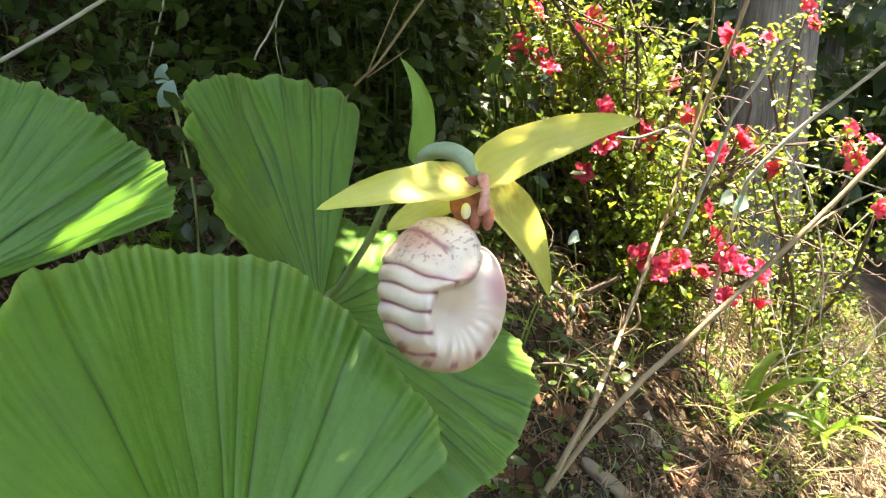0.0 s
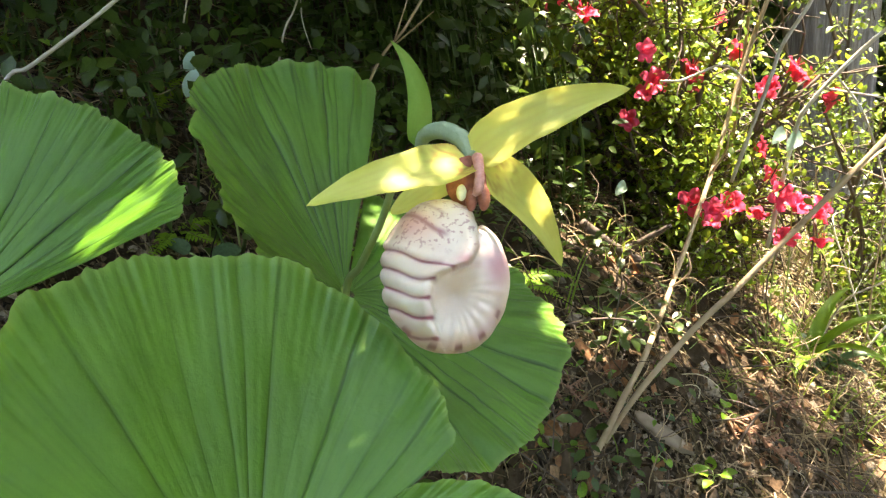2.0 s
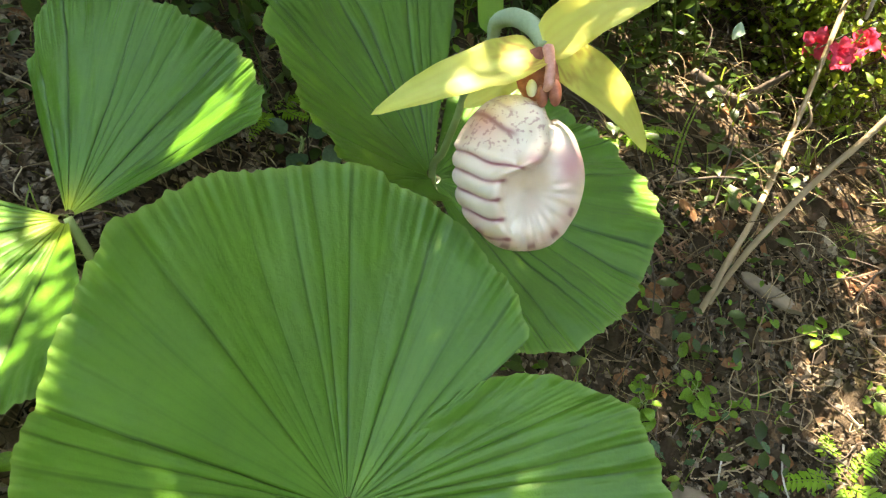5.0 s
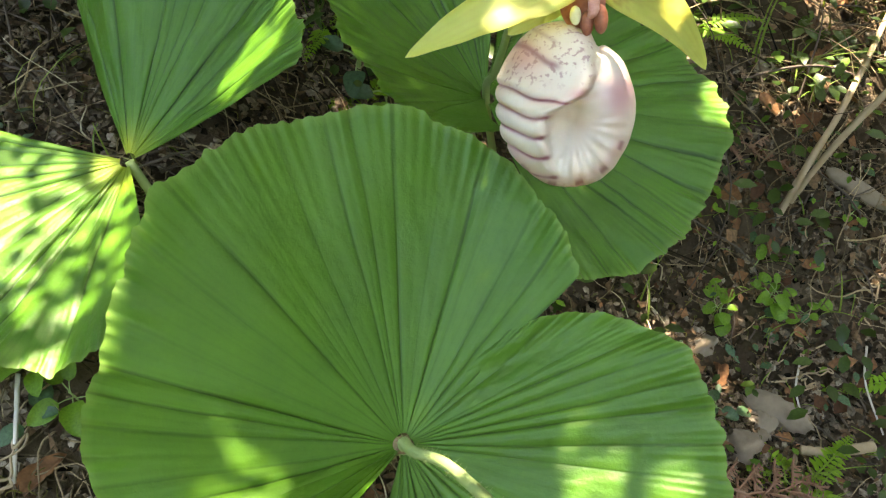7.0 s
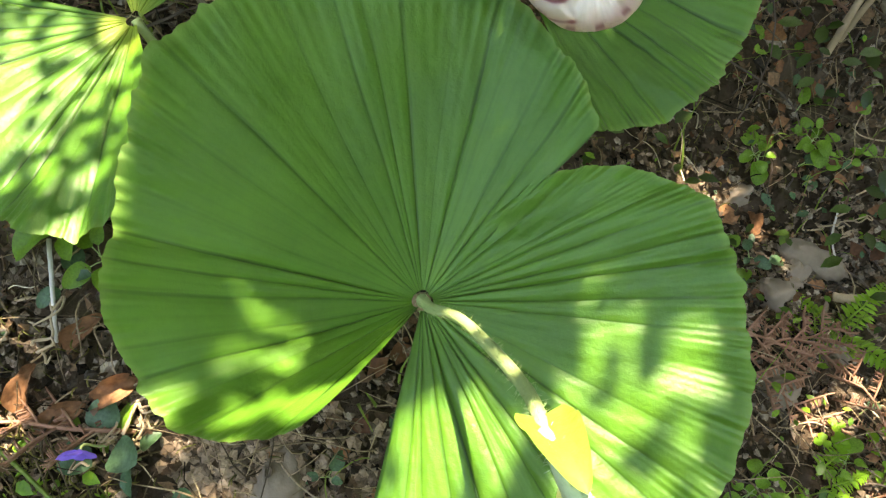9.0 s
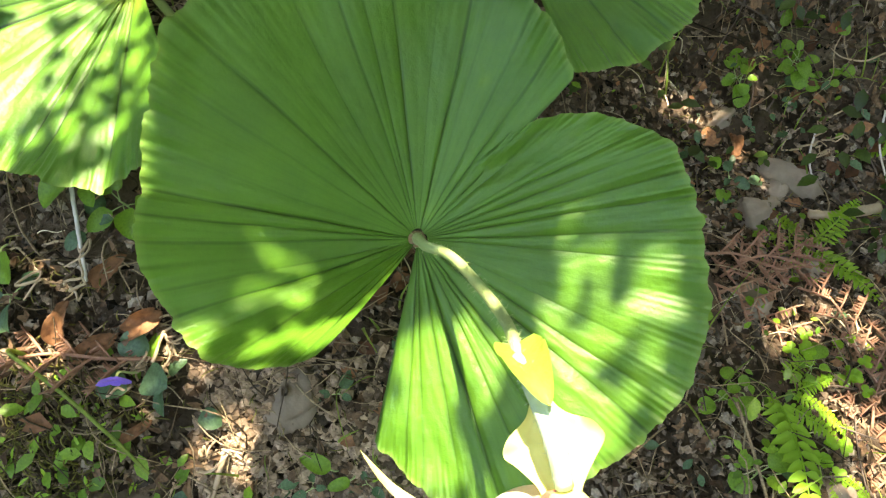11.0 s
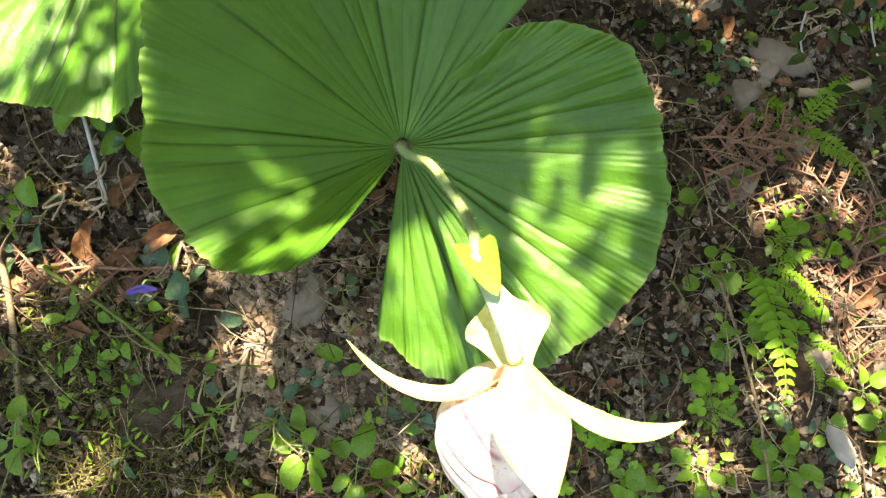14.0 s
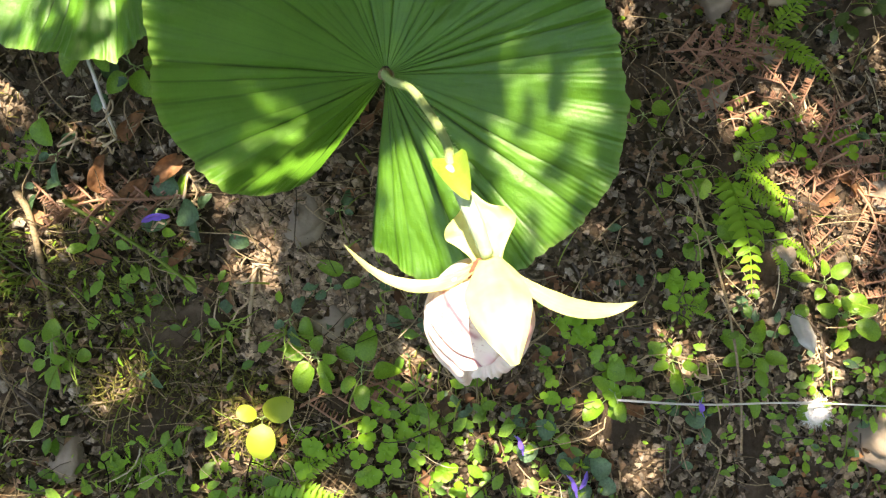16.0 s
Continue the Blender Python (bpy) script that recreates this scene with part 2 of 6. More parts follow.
# ---- orchids ----
def fan_leaf(parent, centre, normal, ref, start, span, radii, lifts, pleats, seed, label, base_glow=0.0):
    """A broad pleated leaf that opens like a fan round its centre; radii and lifts run along its rim."""
    n = unit(normal)
    u = unit(np.asarray(ref) - n * np.dot(ref, n))
    v = np.cross(n, u)
    pleats = int(pleats * 1.2)
    cols, rows = pleats * 38 + 1, 30
    tau, s = np.meshgrid(np.linspace(0, 1, cols), np.linspace(0.02, 1, rows) ** 0.85)
    th = radians(start) + radians(span) * tau
    reach = np.interp(tau, np.linspace(0, 1, 200), spline(radii, np.linspace(0, 1, 200)))
    lift = np.interp(tau, np.linspace(0, 1, 200), spline(lifts, np.linspace(0, 1, 200)))
    rng = np.random.default_rng(seed)
    wide = rng.uniform(0.45, 1.25, pleats)
    edges = np.concatenate([[0], np.cumsum(wide)]) / wide.sum()
    warp = np.clip(tau + 0.0035 * waves(tau * 30 + 2.5 * s, seed), 0, 1)
    phase = np.interp(warp, edges, np.arange(pleats + 1.0))
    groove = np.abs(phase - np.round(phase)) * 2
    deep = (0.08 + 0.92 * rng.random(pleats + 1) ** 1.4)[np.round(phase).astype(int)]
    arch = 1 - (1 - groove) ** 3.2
    scallop = np.abs(np.sin(np.pi * phase * 1.5)) ** 0.7
    reach = reach * (1 + (s**10) * (0.007 * (scallop - 0.6) + 0.009 * waves(tau * 60, seed + 1) + 0.0015 * waves(tau * 210, seed + 5)))
    bend = (arch - 1) * 0.0034 * deep * s**0.6 * (1 - 0.25 * s - 0.6 * s**4) + 0.00005 * np.cos(2 * np.pi * phase * 3) * s
    bend = bend + 0.0030 * s**5 * waves(tau * 26, seed + 2) + 0.0036 * s**2 * waves(tau * 9 + s * 2, seed + 3) + 0.0006 * s * waves(s * 16 + tau * 14, seed + 8) + 0.0011 * s**9 * waves(tau * 120, seed + 13) + 0.0005 * s * waves(tau * 55 - s * 9, seed + 11)
    rise = lift * s**1.12 + bend
    r = s * reach
    p = np.asarray(centre) + (r * np.cos(th))[..., None] * u + (r * np.sin(th))[..., None] * v + rise[..., None] * n
    # Deeper grooves get darker: crease shade put into the vein colour.
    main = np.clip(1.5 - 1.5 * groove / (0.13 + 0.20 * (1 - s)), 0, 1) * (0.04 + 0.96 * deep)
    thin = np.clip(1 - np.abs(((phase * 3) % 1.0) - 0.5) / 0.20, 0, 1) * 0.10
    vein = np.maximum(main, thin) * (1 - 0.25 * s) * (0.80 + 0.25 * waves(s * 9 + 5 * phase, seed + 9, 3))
    # The yellow near the centre imitates light shining through the leaf.
    return part("leaf", Geo().add(p, quads(rows, cols), vein=np.clip(vein, 0, 1).ravel(), rim=(0.5 * smoothstep(0.97, 1.0, s)).ravel(), base_glow=(base_glow * smoothstep(0.24, 0.03, s) * (1 - 0.6 * np.clip(vein, 0, 1))).ravel()), LEAF, parent, label)


def blade(geo, base_at, mid, tip, width, facing, cup=0.2, power=0.9, rows=18, cols=9, ripple=0.03, seed=0, spots=0.0, point=0.5, profile=None):
    """A petal or bract: a curved blade from base through mid to tip, cupped across."""
    t = np.linspace(0, 1, rows)
    b, m, e = np.asarray(base_at, float), np.asarray(mid, float), np.asarray(tip, float)
    c = 2 * m - 0.5 * (b + e)
    line = (1 - t)[:, None] ** 2 * b + 2 * (t * (1 - t))[:, None] * c + t[:, None] ** 2 * e
    ahead = unit(np.gradient(line, axis=0))
    face = np.asarray(facing, float)
    face = np.interp(t, [0, 1], [0, 1])[:, None] * unit(face[-1] if face.ndim > 1 else face) + (1 - t)[:, None] * unit(face[0] if face.ndim > 1 else face)
    side = unit(np.cross(ahead, face))
    up = np.cross(side, ahead)
    w = 0.5 * width * (np.sin(np.pi * np.clip(t, 0, 1) ** point) ** power * 0.97 + 0.10 * (1 - t))
    if profile is not None:
        w = 0.5 * width * np.clip(spline(profile, t), 0.01, 2)
    q = np.linspace(-1, 1, cols)
    across = side[:, None] * (w[:, None] * q)[..., None]
    hollow = up[:, None] * ((q**2)[None] * w[:, None] * cup + ripple * w[:, None] * np.array([waves(t * 9, seed + int(3 + x * 2)) for x in q]).T * np.abs(q))[..., None]
    v = line[:, None] + across + hollow
    spot = spots * (np.random.default_rng(seed).random((rows, cols)) > 0.62) * smoothstep(0.45, 0.05, t)[:, None]
    spot = np.maximum(spot, (0.12 if spots else 0.0) * (np.arange(cols) % 3 == 1)[None] * smoothstep(1.0, 0.6, t)[:, None])
    return geo.add(v.reshape(-1, 3), quads(rows, cols), vein=spot.ravel())


def pouch(parent, centre, up, front, size):
    """The inflated lip: a bag of two lobes that meet in a slit over a pleated hollow with a scalloped rim."""
    z = unit(up)
    y = unit(np.asarray(front) - z * np.dot(front, z))
    x = np.cross(z, y)
    rows, cols = 190, 260
    lat, phi = np.meshgrid(np.linspace(0.03, np.pi - 0.03, rows), np.linspace(-np.pi, np.pi, cols, endpoint=False), indexing="ij")
    rho = np.sin(lat) ** 0.80
    px, py, pz = rho * np.sin(phi), rho * np.cos(phi), np.cos(lat)
    px = px * (1 - 0.05 * pz - 0.10 * smoothstep(0.4, 1.0, pz) - 0.14 * smoothstep(-0.3, -1.0, pz)) - 0.07 * pz
    fore = smoothstep(-0.05, 0.22, py)
    # the large lobe ends in a rolled lip; past it lie the hollow and the small lobe
    edge = np.interp(pz, [-1, -0.85, -0.6, -0.36, -0.15, -0.04, 0.05, 0.12, 0.2, 0.35, 0.8, 1], [0.02, -0.08, -0.17, -0.22, -0.21, -0.10, 0.12, 0.31, 0.41, 0.46, 0.44, 0.35])
    edge = edge + 0.012 * np.sin(23 * pz)
    past = edge - px
    lobe = smoothstep(-0.03, 0.04, past)
    inner = fore * (1 - lobe)
    dish = np.exp(-(((px - 0.08) / 0.36) ** 2) - ((pz + 0.24) / 0.32) ** 2)
    step = 0.27 * np.exp(-np.maximum(-past, 0) / 0.20) * smoothstep(-0.1, 0.15, pz) + 0.05
    around, far = np.arctan2(pz + 0.2, px - 0.1), np.hypot(px - 0.1, pz + 0.2)
    pleat = np.cos(around * 24 + 0.8 * np.sin(around * 5)) * smoothstep(0.2, 0.6, far) * smoothstep(0.05, -0.3, pz) * inner
    lip = fore * lobe * np.exp(-(((past - 0.13) / 0.13) ** 2)) * smoothstep(-0.98, -0.7, pz) * smoothstep(0.9, 0.5, pz)
    # ribs across the large lobe
    slant = pz + 0.25 * (px + 0.6) + 0.06 * np.sin(np.pi * np.clip(past / (edge + 1), 0, 1)) + 0.012 * np.sin(px * 11)
    rib = np.abs(np.sin(np.pi * slant / 0.235))
    zone = smoothstep(-0.8, -0.35, py) * smoothstep(0.0, 0.10, past) * smoothstep(0.40, 0.30, slant) * smoothstep(-1.0, -0.86, pz)
    scallop = np.abs(np.sin(around * 7)) * smoothstep(-0.5, -0.8, pz) * fore
    swell = 1 + 0.075 * (rib**0.6 - 0.6) * zone + 0.02 * waves(phi * 2 + 3 * pz, 5) + 0.02 * scallop
    out_y = py * swell + 0.13 * lip - inner * (0.80 * dish * py + step) + 0.030 * pleat + 0.04 * scallop
    a, b, c = size
    high = pz - smoothstep(0.45, 0.95, pz) * (0.11 * np.exp(-(((px - 0.47) / 0.09) ** 2)) + 0.08 * smoothstep(0.40, 0.52, px))
    p = np.asarray(centre) + (a * px * swell)[..., None] * x + (b * out_y)[..., None] * y + (c * high)[..., None] * z
    fade = 0.45 + 0.55 * smoothstep(-0.5, 0.5, waves(phi * 4 + 6 * pz, 8))
    vein = np.clip(1.5 - 1.5 * rib / 0.34, 0, 1) * zone * (0.4 + 0.6 * fade) * smoothstep(2.6, 1.7, np.abs(phi))
    beads = np.exp(-(((past - 0.05) / 0.05) ** 2)) * np.clip(1.3 - rib / 0.4, 0, 1) * smoothstep(0.12, 0.0, pz) * fore
    beads = beads + np.exp(-(((np.hypot(px, pz) - 0.94) / 0.05) ** 2)) * fore * smoothstep(0.35, 0.8, np.sin(around * 12)) * smoothstep(-0.3, -0.5, pz)
    band = np.exp(-(((pz - 0.70 + 0.43 * (px + 0.55) - 0.03 * np.sin(9 * px)) / 0.045) ** 2)) * smoothstep(-0.8, -0.65, px) * smoothstep(0.05, -0.12, px) * fore
    band = band + 0.5 * np.exp(-(((pz - 0.86 + 0.5 * (px + 0.3)) / 0.03) ** 2)) * smoothstep(-0.5, -0.4, px) * smoothstep(0.0, -0.12, px) * fore
    streak = 0.6 * 0.8 * np.clip(1 - np.abs(np.sin(np.pi * (phi * 12.2 + 1.8 * pz + 0.15 * np.sin(9 * pz)))) / 0.13, 0, 1) * smoothstep(1.5, 2.0, np.abs(phi)) * smoothstep(0.95, 0.5, np.abs(pz)) * fade
    blush = (0.38 * np.clip(1 - rib / 0.75, 0, 1) * zone + 0.85 * np.exp(-(((px - 0.80) / 0.22) ** 2) - ((pz - 0.10) / 0.26) ** 2) + 0.8 * np.exp(-(((px - 0.27) / 0.16) ** 2) - ((pz - 0.14) / 0.07) ** 2) * lobe
             + 0.65 * np.exp(-(((px + 0.55) / 0.30) ** 2) - ((pz - 0.58) / 0.20) ** 2) + 0.35 * np.exp(-(((np.hypot(px, pz) - 0.9) / 0.1) ** 2)) * smoothstep(-0.2, -0.6, pz)) * fore
    speck = smoothstep(0.15, 0.40, pz) * lobe * fore + 0.4 * smoothstep(-0.75, -0.95, pz)
    # Dark line tinted in for the shaded gap where the lobes overlap.
    slit = fore * np.exp(-((past / 0.03) ** 2)) * smoothstep(-0.1, 0.1, pz) * smoothstep(0.5, 0.3, pz)
    geo = Geo().add(p.reshape(-1, 3), quads(rows, cols, True) + [tuple(range(cols)), tuple(range((rows - 1) * cols, rows * cols))[::-1]],
                    vein=np.clip(vein + 0.9 * beads + 0.85 * band + 0.35 * slit + streak, 0, 1).ravel(), blush=np.clip(blush, 0, 1).ravel(), speck=np.clip(speck, 0, 1).ravel())
    return part("pouch", geo, POUCH, parent, "creamy pink inflated pouch with purple ribs and a folded split")


def ball(geo, centre, axes, radii, rows=10, cols=14):
    lat, phi = np.meshgrid(np.linspace(0.05, np.pi - 0.05, rows), np.linspace(0, 2 * np.pi, cols, endpoint=False), indexing="ij")
    d = np.stack([np.sin(lat) * np.cos(phi), np.sin(lat) * np.sin(phi), np.cos(lat)], -1) * np.asarray(radii)
    v = np.asarray(centre) + d @ np.asarray(axes)
    return geo.add(v.reshape(-1, 3), quads(rows, cols, True) + [tuple(range(cols)), tuple(range((rows - 1) * cols, rows * cols))[::-1]])


def hairs(geo, points, radius, count, length, seed):
    rng = np.random.default_rng(seed)
    p = spline(points, rng.random(count))
    d = unit(rng.normal(size=(count, 3)))
    for a, w in zip(p, d):
        s = unit(np.cross(w, rng.normal(size=3))) * 0.00010
        geo.add([a + w * radius - s, a + w * radius + s, a + w * (radius + length * rng.uniform(0.5, 1))], [(0, 1, 2)])
    return geo


def orchid(at, label, stem, leaves, seed, thick=1.0, base_glow=0.0):
    plant = base("orchid_plant", at, label, "orchid", "orchid plants")
    part("stem", hairs(tube(Geo(), stem, [0.0036 * thick, 0.0030 * thick, 0.0026 * thick, 0.0024 * thick], 30, 10), stem, 0.0026 * thick, 900, 0.0026, seed), STEM, plant, "pale green downy stem")
    for k, leaf in enumerate(leaves):
        fan_leaf(plant, *leaf, seed=seed + 10 * k, label="broad pleated fan-shaped green leaf", base_glow=base_glow)
    return plant


def flower(plant, at, up, front, pouch_at, size, dorsal, left, right, low, ovary, seed, skin, tone, points=(0.5, 0.5, 0.5, 0.5), profiles=(None, None), slim=1.0):
    f = unit(front)
    part("ovary", hairs(tube(Geo(), ovary, [0.0022 * slim, 0.0036 * slim, 0.0040 * slim, 0.0034 * slim], 24, 12), ovary, 0.0034 * slim, 300, 0.002, seed), OVARY, plant, "grey-green downy arched ovary")
    shape = lambda *q, point=0.5, **kw: blade(Geo(), *q, rows=28, cols=17, point=point, **kw)
    part("dorsal_sepal", shape(*dorsal, seed=seed, ripple=0.10, spots=0.01, point=points[0], profile=profiles[0]), skin, plant, tone + " pointed dorsal sepal")
    part("petal", shape(*left, seed=seed + 1, spots=0.8, ripple=0.10, point=points[1]), skin, plant, tone + " pointed petal")
    part("petal", shape(*right, seed=seed + 2, spots=0.8, ripple=0.10, point=points[2]), skin, plant, tone + " petal with brown spots at its base")
    part("lower_sepal", shape(*low, seed=seed + 3, ripple=0.16, spots=0.01, point=points[3], profile=profiles[1]), skin, plant, tone + " fused lower sepals")
    bag = pouch(plant, pouch_at, up, front, size)
    z, a = unit(up), np.asarray(at, float)
    x = np.cross(f, z)
    axes = [x, np.cross(z, x), z]
    col = part("column", blade(Geo(), a + 0.001 * f + 0.002 * x, a + 0.004 * f - 0.011 * z + 0.0030 * x, a + 0.004 * f - 0.0215 * z + 0.002 * x, 0.0165 * slim**2, f, -0.35, 0.35, 18, 13, 0.12, seed, point=1.1), COLUMN, plant, "red-brown spotted column")
    g = tube(Geo(), [a + 0.004 * f - 0.001 * z - 0.001 * x, a + 0.0085 * f - 0.008 * z - 0.0015 * x, a + 0.0095 * f - 0.015 * z - 0.001 * x, a + 0.0080 * f - 0.0175 * z + 0.0005 * x], [0.0024, 0.0019, 0.0021, 0.0010], 20, 12, 0.05, seed)
    part("staminode", g, STAMINODE, col, "pink ridged staminode")
    g = ball(Geo(), a + 0.0075 * f - 0.0185 * z - 0.0035 * x, axes, (0.0026, 0.0026, 0.0052))
    ball(g, a + 0.0065 * f - 0.0195 * z + 0.0015 * x, axes, (0.0024, 0.0024, 0.0045))
    part("anther", g, COLUMN, col, "dark red anther lobes")
    part("stigma", ball(Geo(), a + 0.0070 * f - 0.0165 * z + 0.0055 * x, axes, (0.0021, 0.0018, 0.0034)), mottled("cream stigma", (0.6, 0.55, 0.3), (0.75, 0.7, 0.45), 200), col, "cream stigma")
    return bag


B_C, A_C, C_C = (-0.0555, 0.2095, 0.2895), (-0.0595, 0.4208, 0.3118), (-0.2205, 0.324, 0.3625)
B_STEM = [(-0.095, 0.222, 0.10), (-0.078, 0.216, 0.20), (-0.0555, 0.208, 0.288), (-0.044, 0.199, 0.301), (-0.026, 0.189, 0.312), (0.0, 0.165, 0.336), (0.022, 0.142, 0.358), (0.034, 0.125, 0.374)]
plant_b = orchid((-0.095, 0.222, 0.10), "wide pleated fan-leaved orchid with one open flower, on the slope", B_STEM, [
    (B_C, (0.335, -0.2777, 0.9004), (-0.4815, 0.7709, 0.4169), -73.9, 208.2,
     [0.0886, 0.1142, 0.106, 0.0949, 0.092, 0.0912, 0.0611], [0.035, 0.0511, 0.08, 0.0955, 0.0796, 0.0676, 0.0851], 22),
    (B_C, (0.2255, -0.3478, 0.91), (-0.4646, 0.7827, 0.4142), -218.9, 151.7,
     [0.0946, 0.1213, 0.1258, 0.1302, 0.1213, 0.1068, 0.0558], [-0.0187, -0.0152, -0.0122, -0.0038, 0.0093, 0.0228, 0.011], 18)], 21, 0.76)
part("leaf_sheath", ball(Geo(), (-0.0555, 0.2085, 0.2905), np.eye(3), (0.0042, 0.0038, 0.0035)), DRY_SHEATH, plant_b, "small brown withered sheath at the leaf joint")
A_STEM = [(-0.095, 0.44, 0.13), (-0.075, 0.43, 0.23), (-0.0595, 0.4208, 0.312), (-0.045, 0.407, 0.335), (-0.027, 0.392, 0.365), (-0.012, 0.378, 0.395), (0.001, 0.366, 0.408)]
plant_a = orchid((-0.095, 0.44, 0.13), "fan-leaved orchid with an upright leaf and a nodding pouch flower", A_STEM, [
    (A_C, (0.8661, -0.2952, 0.4034), (-0.3513, 0.2148, 0.9113), -45.4, 135.3,
     [0.1494, 0.1451, 0.1406, 0.1389, 0.1154, 0.0972, 0.0679], [0.0219, 0.0103, 0.0049, 0.0117, 0.0279, 0.0432, 0.0692], 15),
    (A_C, (0.4782, -0.2261, 0.8487), (0.7663, 0.5795, -0.2773), -91.0, 151.0,
     [0.1195, 0.1303, 0.1367, 0.1457, 0.1366, 0.1322, 0.1275], [-0.0019, -0.0083, -0.0029, 0.0019, -0.0083, -0.0129, -0.0174], 17)], 43, 0.75)
C_STEM = [(-0.215, 0.32, 0.22), (-0.210, 0.312, 0.28), (-0.214, 0.318, 0.335), (-0.2205, 0.324, 0.3625)]
orchid((-0.215, 0.32, 0.22), "flowerless fan-leaved orchid with two sunlit pleated leaves", C_STEM, [
    (C_C, (0.1636, -0.6551, 0.7376), (0.0835, 0.7542, 0.6513), -73.8, 104.8,
     [0.1186, 0.1207, 0.121, 0.1191, 0.1177, 0.1152, 0.1022], [0.053, 0.0236, 0.0108, 0.0126, 0.0165, 0.0102, -0.0122], 14),
    (C_C, (0.3036, -0.2168, 0.9278), (-0.5616, -0.8274, -0.0095), -60.3, 130.9,
     [0.1265, 0.1269, 0.127, 0.1264, 0.1221, 0.1285, 0.1184], [0.0106, 0.0114, 0.0129, 0.0156, 0.0197, 0.0249, 0.0399], 14)], 65, base_glow=0.75)

FACE = (0.17, -0.85, 0.45)
A_AT = (0.028, 0.333, 0.414)
flower(plant_a, A_AT, (0.08, 0.52, 0.85), FACE, (0.0125, 0.312, 0.3705), (0.0262, 0.0235, 0.0315),
       (A_AT, (0.0575, 0.326, 0.4305), (0.089, 0.314, 0.440), 0.0205, ((0.1, -0.7, 0.7), (0.0, -0.9, 0.5)), 0.25, 0.65),
       ((0.026, 0.332, 0.412), (-0.001, 0.305, 0.4165), (-0.031, 0.284, 0.416), 0.0215, ((-0.2, -0.7, 0.7), (-0.1, -0.6, 0.8)), 0.3, 0.65),
       ((0.031, 0.334, 0.410), (0.050, 0.349, 0.3835), (0.062, 0.362, 0.347), 0.018, ((0.2, -0.9, 0.3), (0.3, -0.85, 0.4)), 0.25, 0.65),
       ((0.022, 0.337, 0.408), (0.004, 0.343, 0.397), (-0.012, 0.343, 0.388), 0.017, (-0.2, -0.7, 0.6), 0.3, 0.6),
       [(0.001, 0.366, 0.408), (0.005, 0.362, 0.4165), (0.014, 0.354, 0.4205), (0.023, 0.343, 0.419), (0.028, 0.335, 0.413)], 71, TEPAL, "pale yellow-green")
part("bract", blade(Geo(), (0.001, 0.366, 0.410), (0.004, 0.366, 0.437), (-0.005, 0.366, 0.459), 0.0105, ((-0.2, -0.8, 0.3), (0.5, -0.8, 0.2)), 0.5, 0.7, ripple=0.22, seed=3), BRACT, plant_a, "upright leafy green bract")
B_AT = (0.049, 0.096, 0.364)
flower(plant_b, B_AT, (0.31, 0.51, 0.80), (0.3, -0.85, 0.42), (0.0365, 0.077, 0.336), (0.0212, 0.0205, 0.0268),
       (B_AT, (0.063, 0.077, 0.384), (0.072, 0.057, 0.386), 0.0215, ((0.3, 0.1, 0.9), (0.4, -0.1, 0.9)), -0.35, 0.5),
       (B_AT, (0.020, 0.083, 0.362), (-0.001, 0.094, 0.382), 0.0068, ((0.2, 0.5, 0.8), (0.5, 0.6, 0.6)), 0.3, 0.7),
       ((0.051, 0.095, 0.362), (0.074, 0.083, 0.344), (0.091, 0.093, 0.311), 0.0074, ((0.5, 0.3, 0.8), (0.6, 0.2, 0.7)), 0.3, 0.9),
       ((0.047, 0.094, 0.359), (0.0420, 0.108, 0.361), (0.0360, 0.122, 0.365), 0.0265, (0.45, -0.25, 0.85), 0.30, 0.75),
       [(0.034, 0.125, 0.376), (0.041, 0.116, 0.379), (0.047, 0.106, 0.377), (0.049, 0.096, 0.366)], 91, SUN_TEPAL, "sunlit-pale yellow", (0.72, 0.7, 1.0, 0.85),
       ([0.40, 0.72, 0.98, 1.0, 0.92, 0.72, 0.46, 0.12], [0.36, 0.50, 0.74, 1.0, 0.86, 0.42, 0.20, 0.02]), 0.72)
part("bract", blade(Geo(), (0.030, 0.131, 0.369), (0.040, 0.120, 0.381), (0.048, 0.110, 0.385), 0.0125, (0.3, 0.0, 0.9), 0.55, 0.6, ripple=0.10, seed=4), CUP, plant_b, "cupped yellow-green bract")

# ---- more materials ----
GRASS = mottled("green grass", (0.07, 0.14, 0.02), (0.20, 0.28, 0.05), 60, 0.5, 0, share=0.3, glow=(0.3, 0.4, 0.05), islands=True)
HERB = mottled("soft herb leaf", (0.030, 0.100, 0.007), (0.17, 0.32, 0.028), 60, 0.42, 0.15, share=0.3, glow=(0.26, 0.40, 0.05), islands=True)
HERB_DARK = mottled("dark blue-green herb leaf", (0.030, 0.075, 0.030), (0.070, 0.13, 0.060), 60, 0.40, 0.15, share=0.15, glow=(0.1, 0.2, 0.05), islands=True)
LIME = mottled("lime green round leaf", (0.17, 0.24, 0.020), (0.27, 0.33, 0.035), 90, 0.45, 0.1, share=0.4, glow=(0.5, 0.55, 0.05))
CLOVER = mottled("clover green", (0.070, 0.19, 0.007), (0.15, 0.31, 0.016), 90, 0.5, 0.1, share=0.35, glow=(0.35, 0.5, 0.05))
FERN = mottled("fern green", (0.075, 0.20, 0.010), (0.15, 0.30, 0.020), 80, 0.5, 0.1, share=0.35, glow=(0.4, 0.5, 0.06))
STRAW = mottled("dry straw", (0.012, 0.008, 0.004), (0.40, 0.30, 0.18), 60, 0.8, 0.2, islands=True, spec=0.12)
